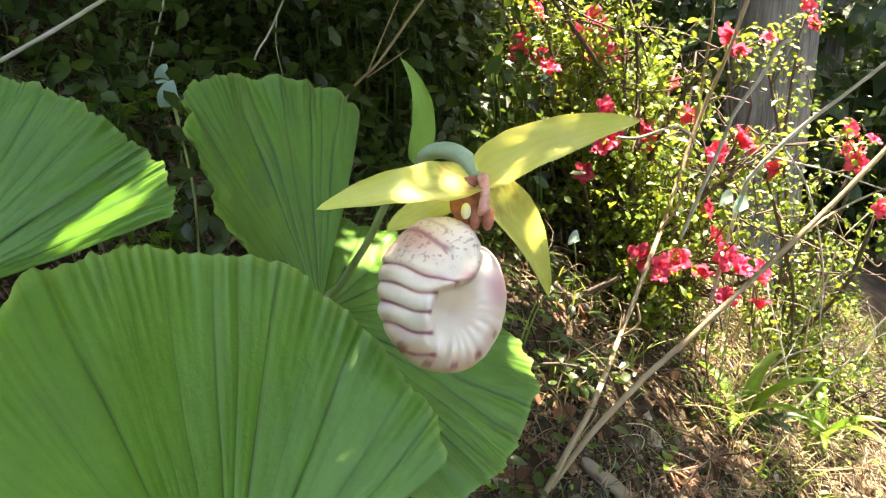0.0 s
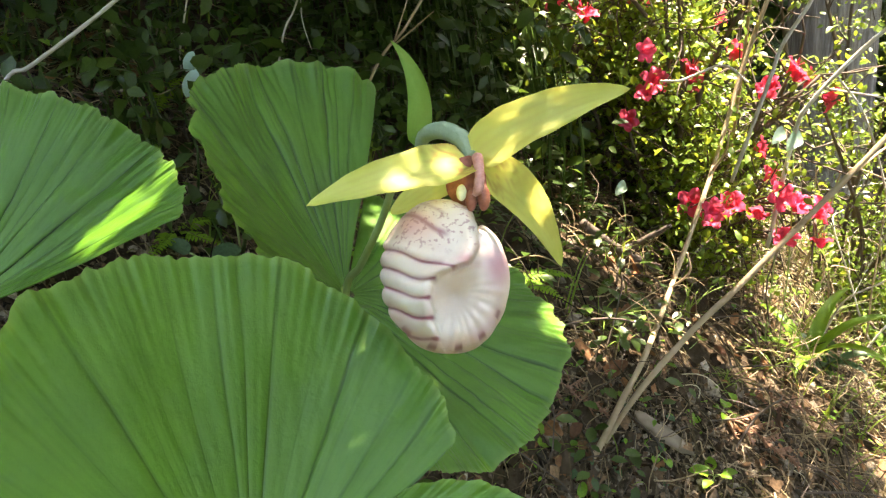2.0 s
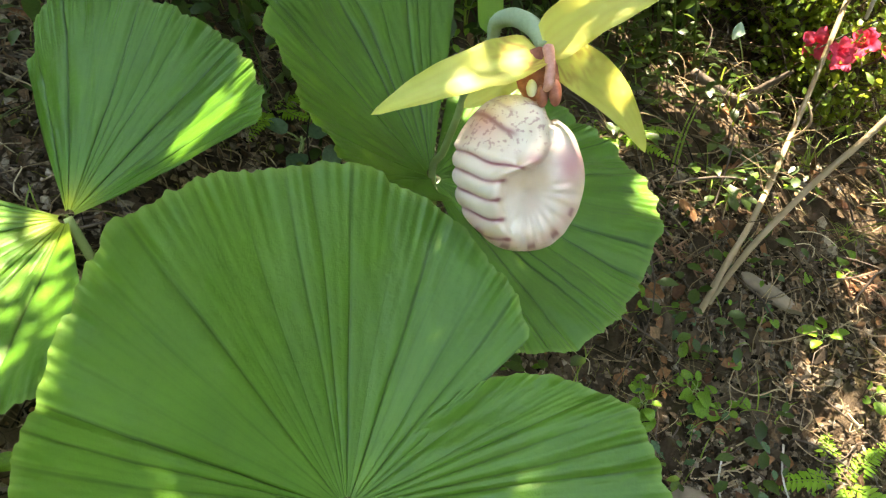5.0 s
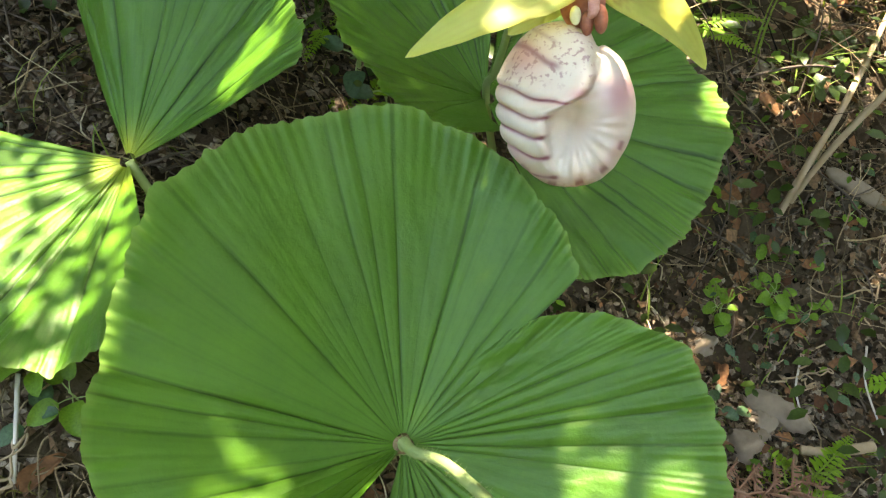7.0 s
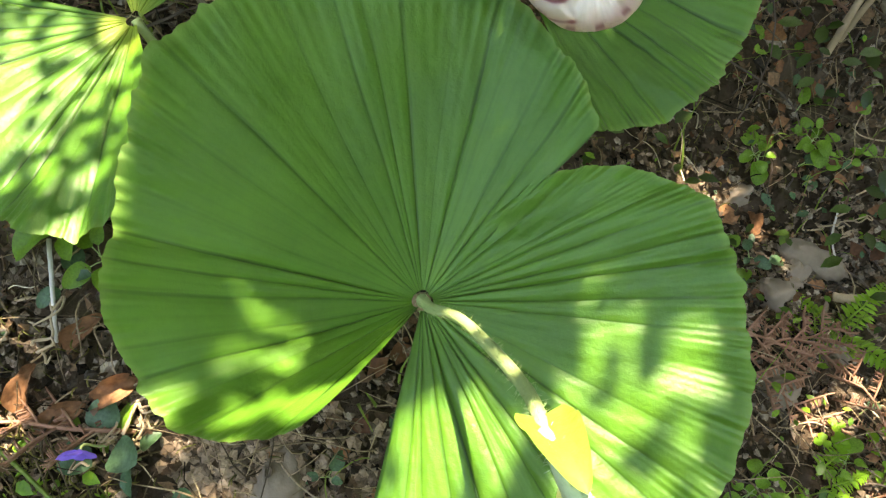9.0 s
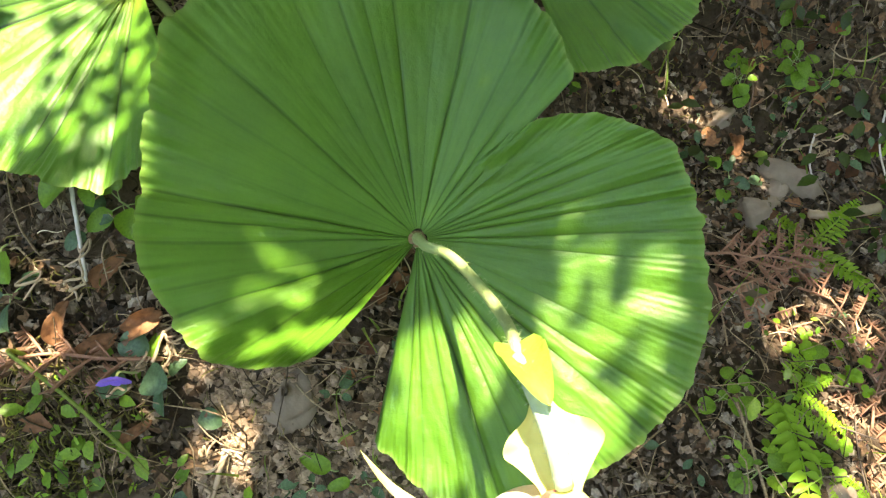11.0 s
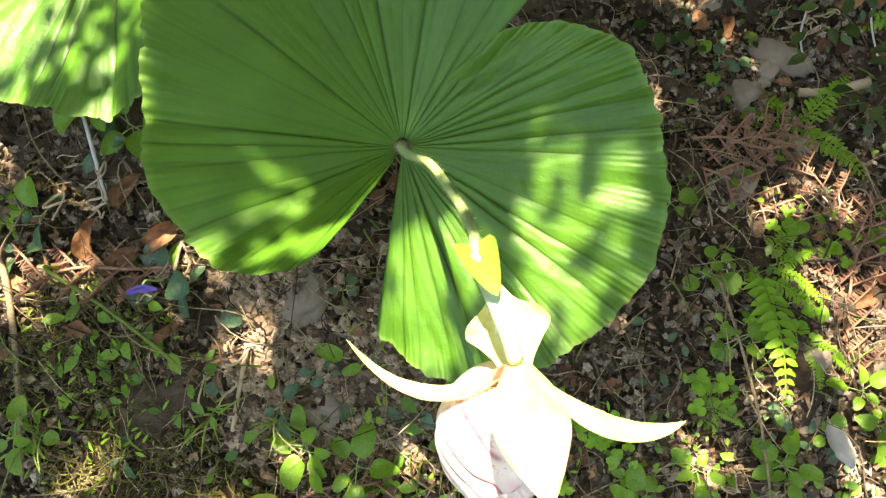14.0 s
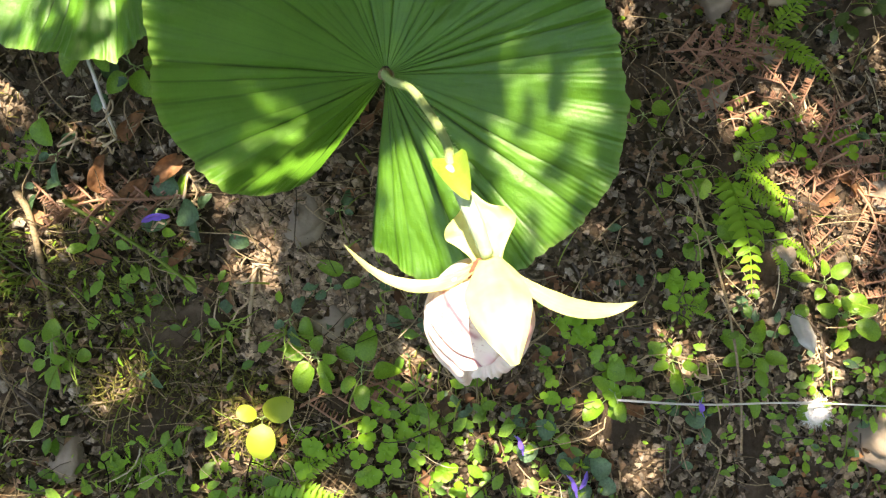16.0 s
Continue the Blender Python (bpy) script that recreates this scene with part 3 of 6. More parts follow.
PALE_STRAW = mottled("bleached dry grass", (0.16, 0.12, 0.06), (0.62, 0.53, 0.36), 60, 0.8, 0.2, islands=True, spec=0.12)
STALK = mottled("dry brown stalk", (0.22, 0.155, 0.095), (0.40, 0.30, 0.19), 45, 0.75, 0.6, 300)
PALE_WOOD = mottled("weathered pale wood", (0.34, 0.30, 0.25), (0.56, 0.52, 0.46), 40, 0.8, 0.7, 220)
DARK_WOOD = mottled("dark dead wood", (0.035, 0.026, 0.020), (0.12, 0.092, 0.072), 50, 0.85, 0.8, 200)
DEAD = mottled("brown dead leaf", (0.050, 0.018, 0.007), (0.30, 0.145, 0.065), 60, 0.75, 0.5, 300, share=0.12, islands=True)
CEDAR = mottled("rusty dead cedar twig", (0.15, 0.070, 0.042), (0.30, 0.165, 0.105), 60, 0.8, 0.2)
STONE = mottled("grey stone", (0.095, 0.074, 0.052), (0.24, 0.19, 0.14), 40, 0.85, 0.7, 180)
GRAVEL = mottled("gravel", (0.020, 0.015, 0.011), (0.34, 0.28, 0.21), 40, 0.9, 0.4, 300, islands=True, spec=0.12)
FLUFF = mottled("white fluff", (0.34, 0.33, 0.31), (0.58, 0.57, 0.55), 120, 0.9, 0.3)
MOSS = mottled("dry moss", (0.075, 0.080, 0.018), (0.20, 0.18, 0.045), 60, 0.9, 0, islands=True)
VIOLET = mottled("violet petal", (0.13, 0.07, 0.52), (0.26, 0.17, 0.75), 200, 0.5, 0.1, share=0.3, glow=(0.3, 0.2, 0.8))
PINK = mottled("crimson azalea petal", (0.52, 0.025, 0.075), (0.72, 0.07, 0.16), 70, 0.5, 0.2, 500, share=0.35, glow=(0.9, 0.12, 0.2))
AZALEA = mottled("azalea leaf", (0.018, 0.050, 0.006), (0.18, 0.29, 0.04), 60, 0.36, 0.1, share=0.3, glow=(0.42, 0.52, 0.06), islands=True)
# Near-black leaf colour stands in for the deep shade over the bank.
SHADE = mottled("shade-dark undergrowth leaf", (0.012, 0.030, 0.006), (0.045, 0.085, 0.014), 60, 0.35, 0.1, share=0.22, glow=(0.18, 0.3, 0.04), islands=True)
CROWN = mottled("tree leaf", (0.012, 0.030, 0.006), (0.042, 0.078, 0.015), 40, 0.5, 0.1, share=0.12, glow=(0.12, 0.2, 0.03), islands=True)
PALE_LEAF = mottled("pale blue-green leaf", (0.20, 0.32, 0.27), (0.36, 0.50, 0.44), 90, 0.5, 0.1, share=0.3, glow=(0.5, 0.7, 0.6))


def bark_material():
    m = material("fibrous grey bark", 0.9, 0.2)
    c = m.node_tree.nodes.new("ShaderNodeTexCoord")
    s = node(m, "ShaderNodeMapping")
    s.inputs["Scale"].default_value = (1, 1, 0.06)
    wire(m, c.outputs["Object"], s.inputs["Vector"])
    n = node(m, "ShaderNodeTexNoise", Scale=90.0, Detail=8.0, Roughness=0.7)
    wire(m, s.outputs[0], n.inputs["Vector"])
    base = ramp(m, n.outputs["Fac"], [(0.3, (0.07, 0.060, 0.050)), (0.5, (0.22, 0.195, 0.17)), (0.7, (0.40, 0.365, 0.325))])
    relief(m, n.outputs["Fac"], 0.9, 0.01)
    return paint(m, base)


BARK = bark_material()
# Paler than GRAVEL, to brighten two stony patches by colour.
SAND = mottled("sandy gravel", (0.060, 0.042, 0.028), (0.40, 0.29, 0.195), 40, 0.9, 0.5, 300, islands=True, spec=0.12)
CLOD = mottled("crumbly earth", (0.007, 0.005, 0.003), (0.25, 0.188, 0.13), 60, 0.95, 0.9, 500, islands=True, spec=0.1)
CHIPS = mottled("crumbled litter", (0.006, 0.003, 0.0015), (0.20, 0.125, 0.072), 60, 0.85, 0.4, 300, islands=True, spec=0.1)


# ---- scattering ----
def normals(x, y):
    e = 0.02
    dx = (ground_z(x + e, y) - ground_z(x - e, y)) / (2 * e)
    dy = (ground_z(x, y + e) - ground_z(x, y - e)) / (2 * e)
    return unit(np.stack([-dx, -dy, np.ones_like(dx)], -1))


def turned(up, angle, tilt, rng):
    """Turns whose z leans from up by tilt, and which spin by angle."""
    up = unit(up)
    side = unit(np.cross(up, np.broadcast_to((0.3, 0.9, 0.2), up.shape)))
    fore = np.cross(up, side)
    a = angle[:, None]
    x = np.cos(a) * side + np.sin(a) * fore
    y = np.cross(up, x)
    t = tilt[:, None]
    y2, z2 = np.cos(t) * y + np.sin(t) * up, np.cos(t) * up - np.sin(t) * y
    return np.stack([x, y2, z2], 1)


def scatter(geo, shape, at, turns, sizes):
    """Adds one copy of a small shape for each place."""
    v, f = np.asarray(shape[0], float), np.asarray(shape[1], int) if len({len(q) for q in shape[1]}) == 1 else shape[1]
    sizes = np.asarray(sizes, float)
    sizes = sizes[:, None] if sizes.ndim == 1 else sizes
    out = np.einsum("kj,nji->nki", v, turns * sizes[:, :, None] if sizes.shape[1] == 3 else turns * sizes[:, :, None]) + np.asarray(at)[:, None]
    k = len(v)
    faces = [tuple(i + n * k for i in q) for n in range(len(out)) for q in (f.tolist() if isinstance(f, np.ndarray) else f)]
    return geo.add(out.reshape(-1, 3), faces)


LEAFLET = ([(0, 0, 0), (-0.26, 0.3, 0.05), (0, 0.3, 0), (0.26, 0.3, 0.05), (-0.24, 0.66, 0.03), (0, 0.66, -0.03), (0.24, 0.66, 0.03), (0, 1, -0.14)],
           [(0, 2, 1), (0, 3, 2), (1, 2, 5), (1, 5, 4), (2, 3, 6), (2, 6, 5), (4, 5, 7), (5, 6, 7)])
NARROW = ([(x * 0.5, y, z) for x, y, z in LEAFLET[0]], LEAFLET[1])
FAR_LEAF = ([(0, 0, 0), (-0.30, 0.45, 0.06), (0, 1, -0.1), (0.30, 0.45, 0.06)], [(0, 2, 1), (0, 3, 2)])
CURLED = ([(-0.30, 0, 0.16), (0, 0, 0), (0.30, 0, 0.20), (-0.36, 0.5, 0.24), (0, 0.5, 0.02), (0.34, 0.5, 0.14), (-0.16, 1, 0.10), (0, 1.1, 0.16), (0.16, 1, 0.24)],
          [(0, 1, 4), (0, 4, 3), (1, 2, 5), (1, 5, 4), (3, 4, 7), (3, 7, 6), (4, 5, 8), (4, 8, 7)])


def shard(seed, corners=6):
    """A thin, bent, angular fragment."""
    rng = np.random.default_rng(seed)
    a = np.sort(rng.uniform(0, 6.283, corners))
    r = rng.uniform(0.18, 0.62, corners)
    ring = np.stack([r * np.cos(a) * 0.75, r * np.sin(a) * 1.3, rng.uniform(-0.02, 0.16, corners)], -1)
    return np.concatenate([[(0, 0, 0)], ring]), [(0, k + 1, (k + 1) % corners + 1) for k in range(corners)]


def pebble(seed, rings=4, cols=5):
    rng = np.random.default_rng(seed)
    lat, phi = np.meshgrid(np.linspace(0.12, np.pi - 0.12, rings), np.linspace(0, 2 * np.pi, cols, endpoint=False), indexing="ij")
    r = 1 + 0.22 * rng.normal(size=lat.shape)
    v = np.stack([r * np.sin(lat) * np.cos(phi), 0.8 * r * np.sin(lat) * np.sin(phi), 0.6 * r * np.cos(lat)], -1).reshape(-1, 3) * 0.5
    return v, quads(rings, cols, True) + [tuple(range(cols)), tuple(range((rings - 1) * cols, rings * cols))[::-1]]


def spots(count, seed, box, keep=None):
    rng = np.random.default_rng(seed)
    x, y = rng.uniform(box[0], box[1], count), rng.uniform(box[2], box[3], count)
    if keep is not None:
        k = keep(x, y) > rng.random(count)
        x, y = x[k], y[k]
    return x, y, rng


def patchy(scale, seed, low=0.45, high=0.6):
    def f(x, y):
        n = np.array([noise.noise(Vector((a * scale, b * scale, seed))) for a, b in zip(x, y)]) * 0.5 + 0.5
        return smoothstep(low, high, n)
    return f


def eastward(scale, seed, low, high, edge):
    """Patchy, and fading out towards the shaded side of the bank."""
    f = patchy(scale, seed, low, high)
    return lambda x, y: f(x, y) * (0.12 + 0.88 * smoothstep(edge - 0.12, edge + 0.1, x))


NEAR, MID = (-0.50, 0.45, -0.12, 0.80), (-0.45, 1.25, 0.62, 2.1)


def litter(name, shape, mat, count, sizes, label, category, seed, box, keep=None, lift=0.0, tilt=(-0.3, 0.5), smooth=True):
    x, y, rng = spots(count, seed, box, keep)
    up = normals(x, y)
    at = np.stack([x, y, ground_z(x, y)], -1) + up * (0.004 + lift * rng.random(len(x)))[:, None]
    s = rng.uniform(sizes[0], sizes[1], len(x)) ** 1.0
    g = scatter(Geo(), shape, at, turned(unit(up + 0.25 * rng.normal(size=up.shape)), rng.uniform(0, 6.3, len(x)), rng.uniform(*tilt, len(x)), rng), s)
    return thing(name, g, mat, label, category, kind="stuff", smooth=smooth)


for k in range(4):
    litter("gravel", pebble(30 + k), GRAVEL, 2600, (0.002, 0.010), "small grey and brown stones lying on the soil", "gravel", 100 + k, NEAR, patchy(7, 3 + k, 0.38, 0.6), 0.0, smooth=False)
    litter("gravel", pebble(40 + k), GRAVEL, 500, (0.006, 0.030), "grey stones among the litter of the bank", "gravel", 110 + k, MID, patchy(4, 9 + k, 0.4, 0.6), 0.0, smooth=False)
for k in range(4):
    litter("soil_chips", shard(60 + k), CHIPS, 4200, (0.002, 0.011), "crumbled bark, leaf and root fragments on the soil", "leaf litter", 123 + 10 * k, NEAR, patchy(9, 25 + k, 0.25, 0.6), 0.007, (-0.9, 1.0), smooth=False)
    litter("soil_clods", pebble(70 + k, 3, 4), CLOD, 9500, (0.002, 0.010), "dark crumbly clods of earth", "soil", 163 + k, NEAR, patchy(8, 35 + k, 0.10, 0.45), 0.0, smooth=False)
litter("gravel", pebble(46), SAND, 2200, (0.002, 0.012), "loose brown and grey stones on bare crumbly soil", "gravel", 117, (-0.205, -0.10, 0.06, 0.20), patchy(14, 15, 0.3, 0.5), 0.0, smooth=False)
litter("gravel", pebble(47), SAND, 700, (0.004, 0.014), "loose grey stones on the lower soil", "gravel", 118, (0.0, 0.24, -0.06, 0.16), patchy(9, 16, 0.3, 0.55), 0.0, smooth=False)
litter("soil_clods", pebble(75, 3, 4), CLOD, 7000, (0.0015, 0.006), "fine crumbs of earth on the slope", "soil", 169, (-0.38, 0.25, -0.08, 0.24), None, 0.0, smooth=False)
litter("soil_chips", shard(66, 7), CHIPS, 5200, (0.006, 0.020), "crumbled leaf and bark fragments on the bank", "leaf litter", 124, MID, eastward(5, 26, 0.25, 0.6, 0.10), 0.012, (-0.8, 0.9))
litter("dead_leaves", shard(81, 8), DEAD, 1700, (0.005, 0.020), "curled brown dead leaves on the soil", "leaf litter", 121, NEAR, patchy(6, 21, 0.40, 0.6), 0.006)
litter("dead_leaves", CURLED, DEAD, 1500, (0.008, 0.026), "curled brown dead leaves on the bank", "leaf litter", 122, MID, eastward(4, 22, 0.38, 0.6, 0.10), 0.008)


def strands(count, seed, box, keep, length, radius, rise, mat, name, label, category):
    x, y, rng = spots(count, seed, box, keep)
    up = normals(x, y)
    g = Geo()
    ang = np.linspace(0, 2 * np.pi, 3, endpoint=False)
    for i in range(len(x)):
        a = rng.uniform(0, 6.3)
        n = up[i]
        s = unit(np.cross(n, (math.cos(a), math.sin(a), 0.1)))
        w = np.cross(n, s)
        t = np.linspace(0, 1, 7)
        ln = length * rng.uniform(0.35, 1.0)
        bend, curl = rng.normal(0, 0.35), rng.normal(0, 0.25)
        line = (np.array([x[i], y[i], ground_z(x[i], y[i])]) + np.outer(t * ln, s) + np.outer(ln * (bend * t**2 + curl * np.sin(5 * t) * 0.4), w)
                + np.outer(0.003 + rise * ln * rng.random() * np.sin(np.pi * t * rng.uniform(0.5, 1.0)), n))
        r = radius * rng.uniform(0.5, 1.3) * (1 - 0.5 * t)
        d = unit(np.gradient(line, axis=0))
        e1 = unit(np.cross(d, n + 0.01))
        e2 = np.cross(d, e1)
        v = line[:, None] + (np.cos(ang)[None, :, None] * e1[:, None] + np.sin(ang)[None, :, None] * e2[:, None]) * r[:, None, None]
        g.add(v.reshape(-1, 3), quads(7, 3, True))
    return thing(name, g, mat, label, category, kind="stuff")


strands(3800, 131, NEAR, patchy(5, 31, 0.30, 0.58), 0.070, 0.0007, 0.35, STRAW, "dry_grass", "thin dry rootlets and straw strewn over the soil", "dry grass")
strands(3400, 132, MID, eastward(3, 32, 0.26, 0.55, 0.08), 0.11, 0.0011, 0.55, STRAW, "dry_grass", "pale dry grass matted on the bank", "dry grass")
strands(2600, 136, (0.42, 1.15, 1.0, 1.75), patchy(4, 37, 0.25, 0.5), 0.10, 0.0011, 0.5, PALE_STRAW, "dry_grass", "bleached dry grass on the sunlit bank", "dry grass")
strands(600, 135, (0.04, 0.75, 0.74, 1.25), patchy(6, 34, 0.30, 0.55), 0.13, 0.0009, 0.8, STRAW, "dry_grass", "dry grass blades hanging over the bank", "dry grass")
strands(1000, 137, NEAR, patchy(7, 38, 0.40, 0.6), 0.05, 0.0007, 0.5, PALE_STRAW, "dry_grass", "pale dry rootlets curling over the soil", "dry grass")
strands(1100, 133, NEAR, patchy(5, 33, 0.4, 0.6), 0.07, 0.0011, 0.2, DARK_WOOD, "twig_litter", "fine dark twigs on the soil", "twigs")
strands(700, 134, MID, None, 0.16, 0.0014, 0.4, DARK_WOOD, "twig_litter", "fine dark twigs on the bank", "twigs")


def grass(count, seed, box, keep, length, width, label):
    x, y, rng = spots(count, seed, box, keep)
    up = unit(normals(x, y) * 0.5 + np.array([0, 0, 0.8]))
    g = Geo()
    t = np.linspace(0, 1, 6)
    for i in range(len(x)):
        a = rng.uniform(0, 6.3)
        out = np.array([math.cos(a), math.sin(a), 0])
        ln = length * rng.uniform(0.3, 1.0)
        line = np.array([x[i], y[i], ground_z(x[i], y[i]) - 0.002]) + np.outer(t * ln, up[i]) + np.outer(ln * rng.uniform(0.2, 0.9) * t**2, out) - np.outer(0.35 * ln * t**3, (0, 0, 1))
        side = np.cross(out, up[i]) * (width * rng.uniform(0.6, 1.3) * np.sqrt(1.02 - t))[:, None]
        g.add(np.stack([line - side, line + side], 1).reshape(-1, 3), quads(6, 2))
    return thing("grass", g, GRASS, label, "grass", kind="stuff")


grass(120, 144, (-0.352, -0.315, 0.075, 0.115), None, 0.05, 0.0012, "bright tuft of fine green grass")
grass(1200, 141, NEAR, patchy(6, 41, 0.46, 0.60), 0.06, 0.0009, "short fine green grass on the soil")
grass(2400, 142, MID, patchy(3, 42, 0.42, 0.6), 0.11, 0.0013, "green and yellowing grass on the bank")
strands(4200, 145, (-0.37, -0.17, -0.04, 0.14), patchy(14, 52, 0.40, 0.55), 0.011, 0.0006, 1.2, MOSS, "moss", "yellowish-brown moss cushions on the slope", "moss")
strands(600, 146, (-0.37, -0.10, -0.08, 0.22), None, 0.05, 0.0006, 0.4, STRAW, "dry_grass", "fine pale rootlets over the moss", "dry grass")
strands(9000, 143, NEAR, patchy(5, 51, 0.50, 0.62), 0.011, 0.0006, 1.2, MOSS, "moss", "olive-brown moss cushions on the soil", "moss")


def herb_carpet(count, seed, box, keep, sizes, mat, lift, label, shape=LEAFLET, reach=0.016):
    """Low leafy plants: a few leaves round each place."""
    x, y, rng = spots(count, seed, box, keep)
    per = 5
    x, y = np.repeat(x, per), np.repeat(y, per)
    a = rng.uniform(0, 6.3, len(x))
    up = unit(normals(x, y) * 0.4 + np.array([0, 0, 0.7]))
    h = np.repeat(rng.uniform(0.15, 1.0, len(x) // per), per) * lift
    at = np.stack([x + reach * rng.normal(size=len(x)), y + reach * rng.normal(size=len(x)), np.zeros(len(x))], -1)
    at[:, 2] = ground_z(at[:, 0], at[:, 1])
    at += up * (h * rng.uniform(0.5, 1.1, len(x)) + 0.004)[:, None]
    g = scatter(Geo(), shape, at, turned(up, a, rng.uniform(-0.5, 0.45, len(x)), rng), rng.uniform(*sizes, len(x)))
    return thing("low_herbs", g, mat, label, "ground cover", kind="stuff")


herb_carpet(120, 155, (-0.36, -0.02, -0.08, 0.12), patchy(9, 65, 0.42, 0.58), (0.006, 0.016), HERB, 0.020, "dense small fresh green herbs at the foot of the slope")
herb_carpet(170, 156, (-0.36, 0.0, -0.06, 0.14), patchy(9, 66, 0.42, 0.58), (0.003, 0.008), FERN, 0.016, "feathery yellow-green herbs in the soil", NARROW, 0.010)
herb_carpet(200, 157, (0.02, 0.24, 0.04, 0.34), patchy(8, 67, 0.44, 0.6), (0.004, 0.012), HERB, 0.020, "small green herbs among fern fronds")
herb_carpet(290, 151, NEAR, patchy(6, 61, 0.46, 0.6), (0.004, 0.012), HERB, 0.018, "small fresh green herbs growing in the soil")
herb_carpet(200, 152, NEAR, patchy(5, 62, 0.46, 0.6), (0.006, 0.015), HERB_DARK, 0.012, "small blue-green herbs growing in the soil")
herb_carpet(1700, 153, MID, patchy(3, 63, 0.34, 0.56), (0.005, 0.015), HERB, 0.045, "leafy green herbs on the bank")
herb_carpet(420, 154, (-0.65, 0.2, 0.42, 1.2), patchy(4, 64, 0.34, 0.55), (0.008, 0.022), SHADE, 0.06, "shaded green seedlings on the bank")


# ---- single plants on the soil ----
def heart_leaf(at, tip, width, facing, seed, mat=HERB, parent=None, rows=9, cols=7, label=""):
    return part("leaf", blade(Geo(), at, 0.5 * (np.asarray(at) + np.asarray(tip)) + 0.06 * width * unit(facing), tip, width * 1.15, facing, 0.18, 0.5, rows, cols, 0.05, seed, point=0.66), mat, parent, label)


def seedling(kind, seed):
    """A seedling at the origin, with its leaves round a short stalk."""
    rng = np.random.default_rng(seed)
    label, mat, n, size, rise = {
        "round": ("seedling with rounded bright green leaves in soil", HERB, 4, 0.021, 0.014),
        "dark": ("low plant with dark heart-shaped leaves in soil", HERB_DARK, 3, 0.019, 0.010),
        "oval": ("seedling with oval fresh green leaves in soil", HERB, 5, 0.026, 0.022),
        "lime": ("lime-green seedling with three round leaves", LIME, 3, 0.030, 0.018)}[kind]
    p = base("seedling", (0, 0, 0), label, "seedling", "seedlings on the slope")
    part("stalk", tube(Geo(), [(0, 0, -0.004), (0.001, 0, rise * 0.5), (0, 0.001, rise)], [0.0009, 0.0007], 6, 6), STEM, p)
    for k in range(n):
        a = 6.283 * k / n + rng.uniform(-0.5, 0.5)
        d = np.array([math.cos(a), math.sin(a), rng.uniform(-0.15, 0.45)])
        s = size * rng.uniform(0.55, 1.15)
        c = np.array([0, 0, rise * rng.uniform(0.5, 1.0)])
        b = c + d * s * (0.16 if kind == "lime" else rng.uniform(0.25, 0.6)) + (0, 0, rise * 0.15)
        part("petiole", tube(Geo(), [c, 0.5 * (b + c) + (0, 0, 0.001), b], [0.0005], 5, 4), STEM, p)
        face = np.array([0.0, 0.0, 1.0]) + 0.3 * rng.normal(size=3)
        wide = s * (0.76 if kind == "lime" else 0.88 if kind == "round" else 0.62)
        part("leaf", blade(Geo(), b, b + d * s * 0.5 + 0.05 * s * face, b + d * s * 0.95 - (0, 0, 0.12 * s), wide, face, rng.uniform(0.1, 0.35), 0.55, 10, 7, 0.07, seed + k, point=0.95 if kind in ("lime", "round") else 0.72), mat, p)
    return p


def planted(proto, places, seed, low=0.8, high=1.25, group=None):
    """Stands copies of a plant on the soil."""
    rng = np.random.default_rng(seed)
    for x, y in places:
        n = Vector(unit(normals(np.array([x]), np.array([y]))[0] * 0.6 + np.array([0, 0, 0.6])))
        q = n.to_track_quat("Z", "Y").to_matrix().to_4x4()
        m = Matrix.Translation((x, y, float(ground_z(x, y)) + 0.003)) @ q @ pose(0, 0, 0, 0, 0, rng.uniform(0, 360))
        s = rng.uniform(low, high)
        proto.scale = (s, s, s)
        copy_thing(proto, m)
    first = proto.children_recursive
    for o in list(first) + [proto]:
        bpy.data.objects.remove(o)


planted(seedling("oval", 1), [(-0.163, 0.071), (-0.137, 0.065), (0.102, 0.125), (0.17, 0.164), (-0.258, 0.24), (-0.283, 0.26), (0.087, 0.582), (0.207, 0.653), (-0.24, 0.225)], 201, 0.6, 0.95)
planted(seedling("round", 2), [(-0.292, 0.047), (0.019, 0.293), (-0.03, 0.037), (0.018, 0.08), (0.037, 0.558), (0.084, 0.579), (0.111, 0.571), (0.054, 0.252), (-0.05, 0.18), (0.103, 0.288), (0.041, 0.558), (0.247, 0.618), (0.24, 0.748), (0.156, 0.656), (0.048, 0.243), (0.072, 0.20)], 202, 0.5, 0.85)
planted(seedling("dark", 3), [(-0.252, 0.043), (-0.14, 0.165), (0.072, 0.068), (-0.301, 0.145), (-0.289, 0.167), (-0.15, 0.115), (-0.175, 0.09), (-0.252, 0.211), (-0.125, 0.125), (-0.216, 0.145), (-0.09, 0.06), (0.035, 0.461), (-0.11, 0.19)], 203, 0.55, 0.9)
planted(seedling("oval", 8), [(-0.303, 0.042), (-0.162, 0.068), (0.049, 0.108), (0.106, 0.122), (0.011, 0.078), (0.152, 0.187)], 207, 0.5, 0.75)
planted(seedling("round", 9), [(0.133, 0.152), (0.06, 0.095), (-0.11, 0.028), (0.165, 0.165), (-0.05, 0.03)], 208, 0.5, 0.7)
planted(seedling("dark", 5), [(-0.208, 0.558), (-0.19, 0.545)], 206, 1.5, 1.7)
planted(seedling("lime", 4), [(-0.194, 0.022)], 204, 0.74, 0.76)


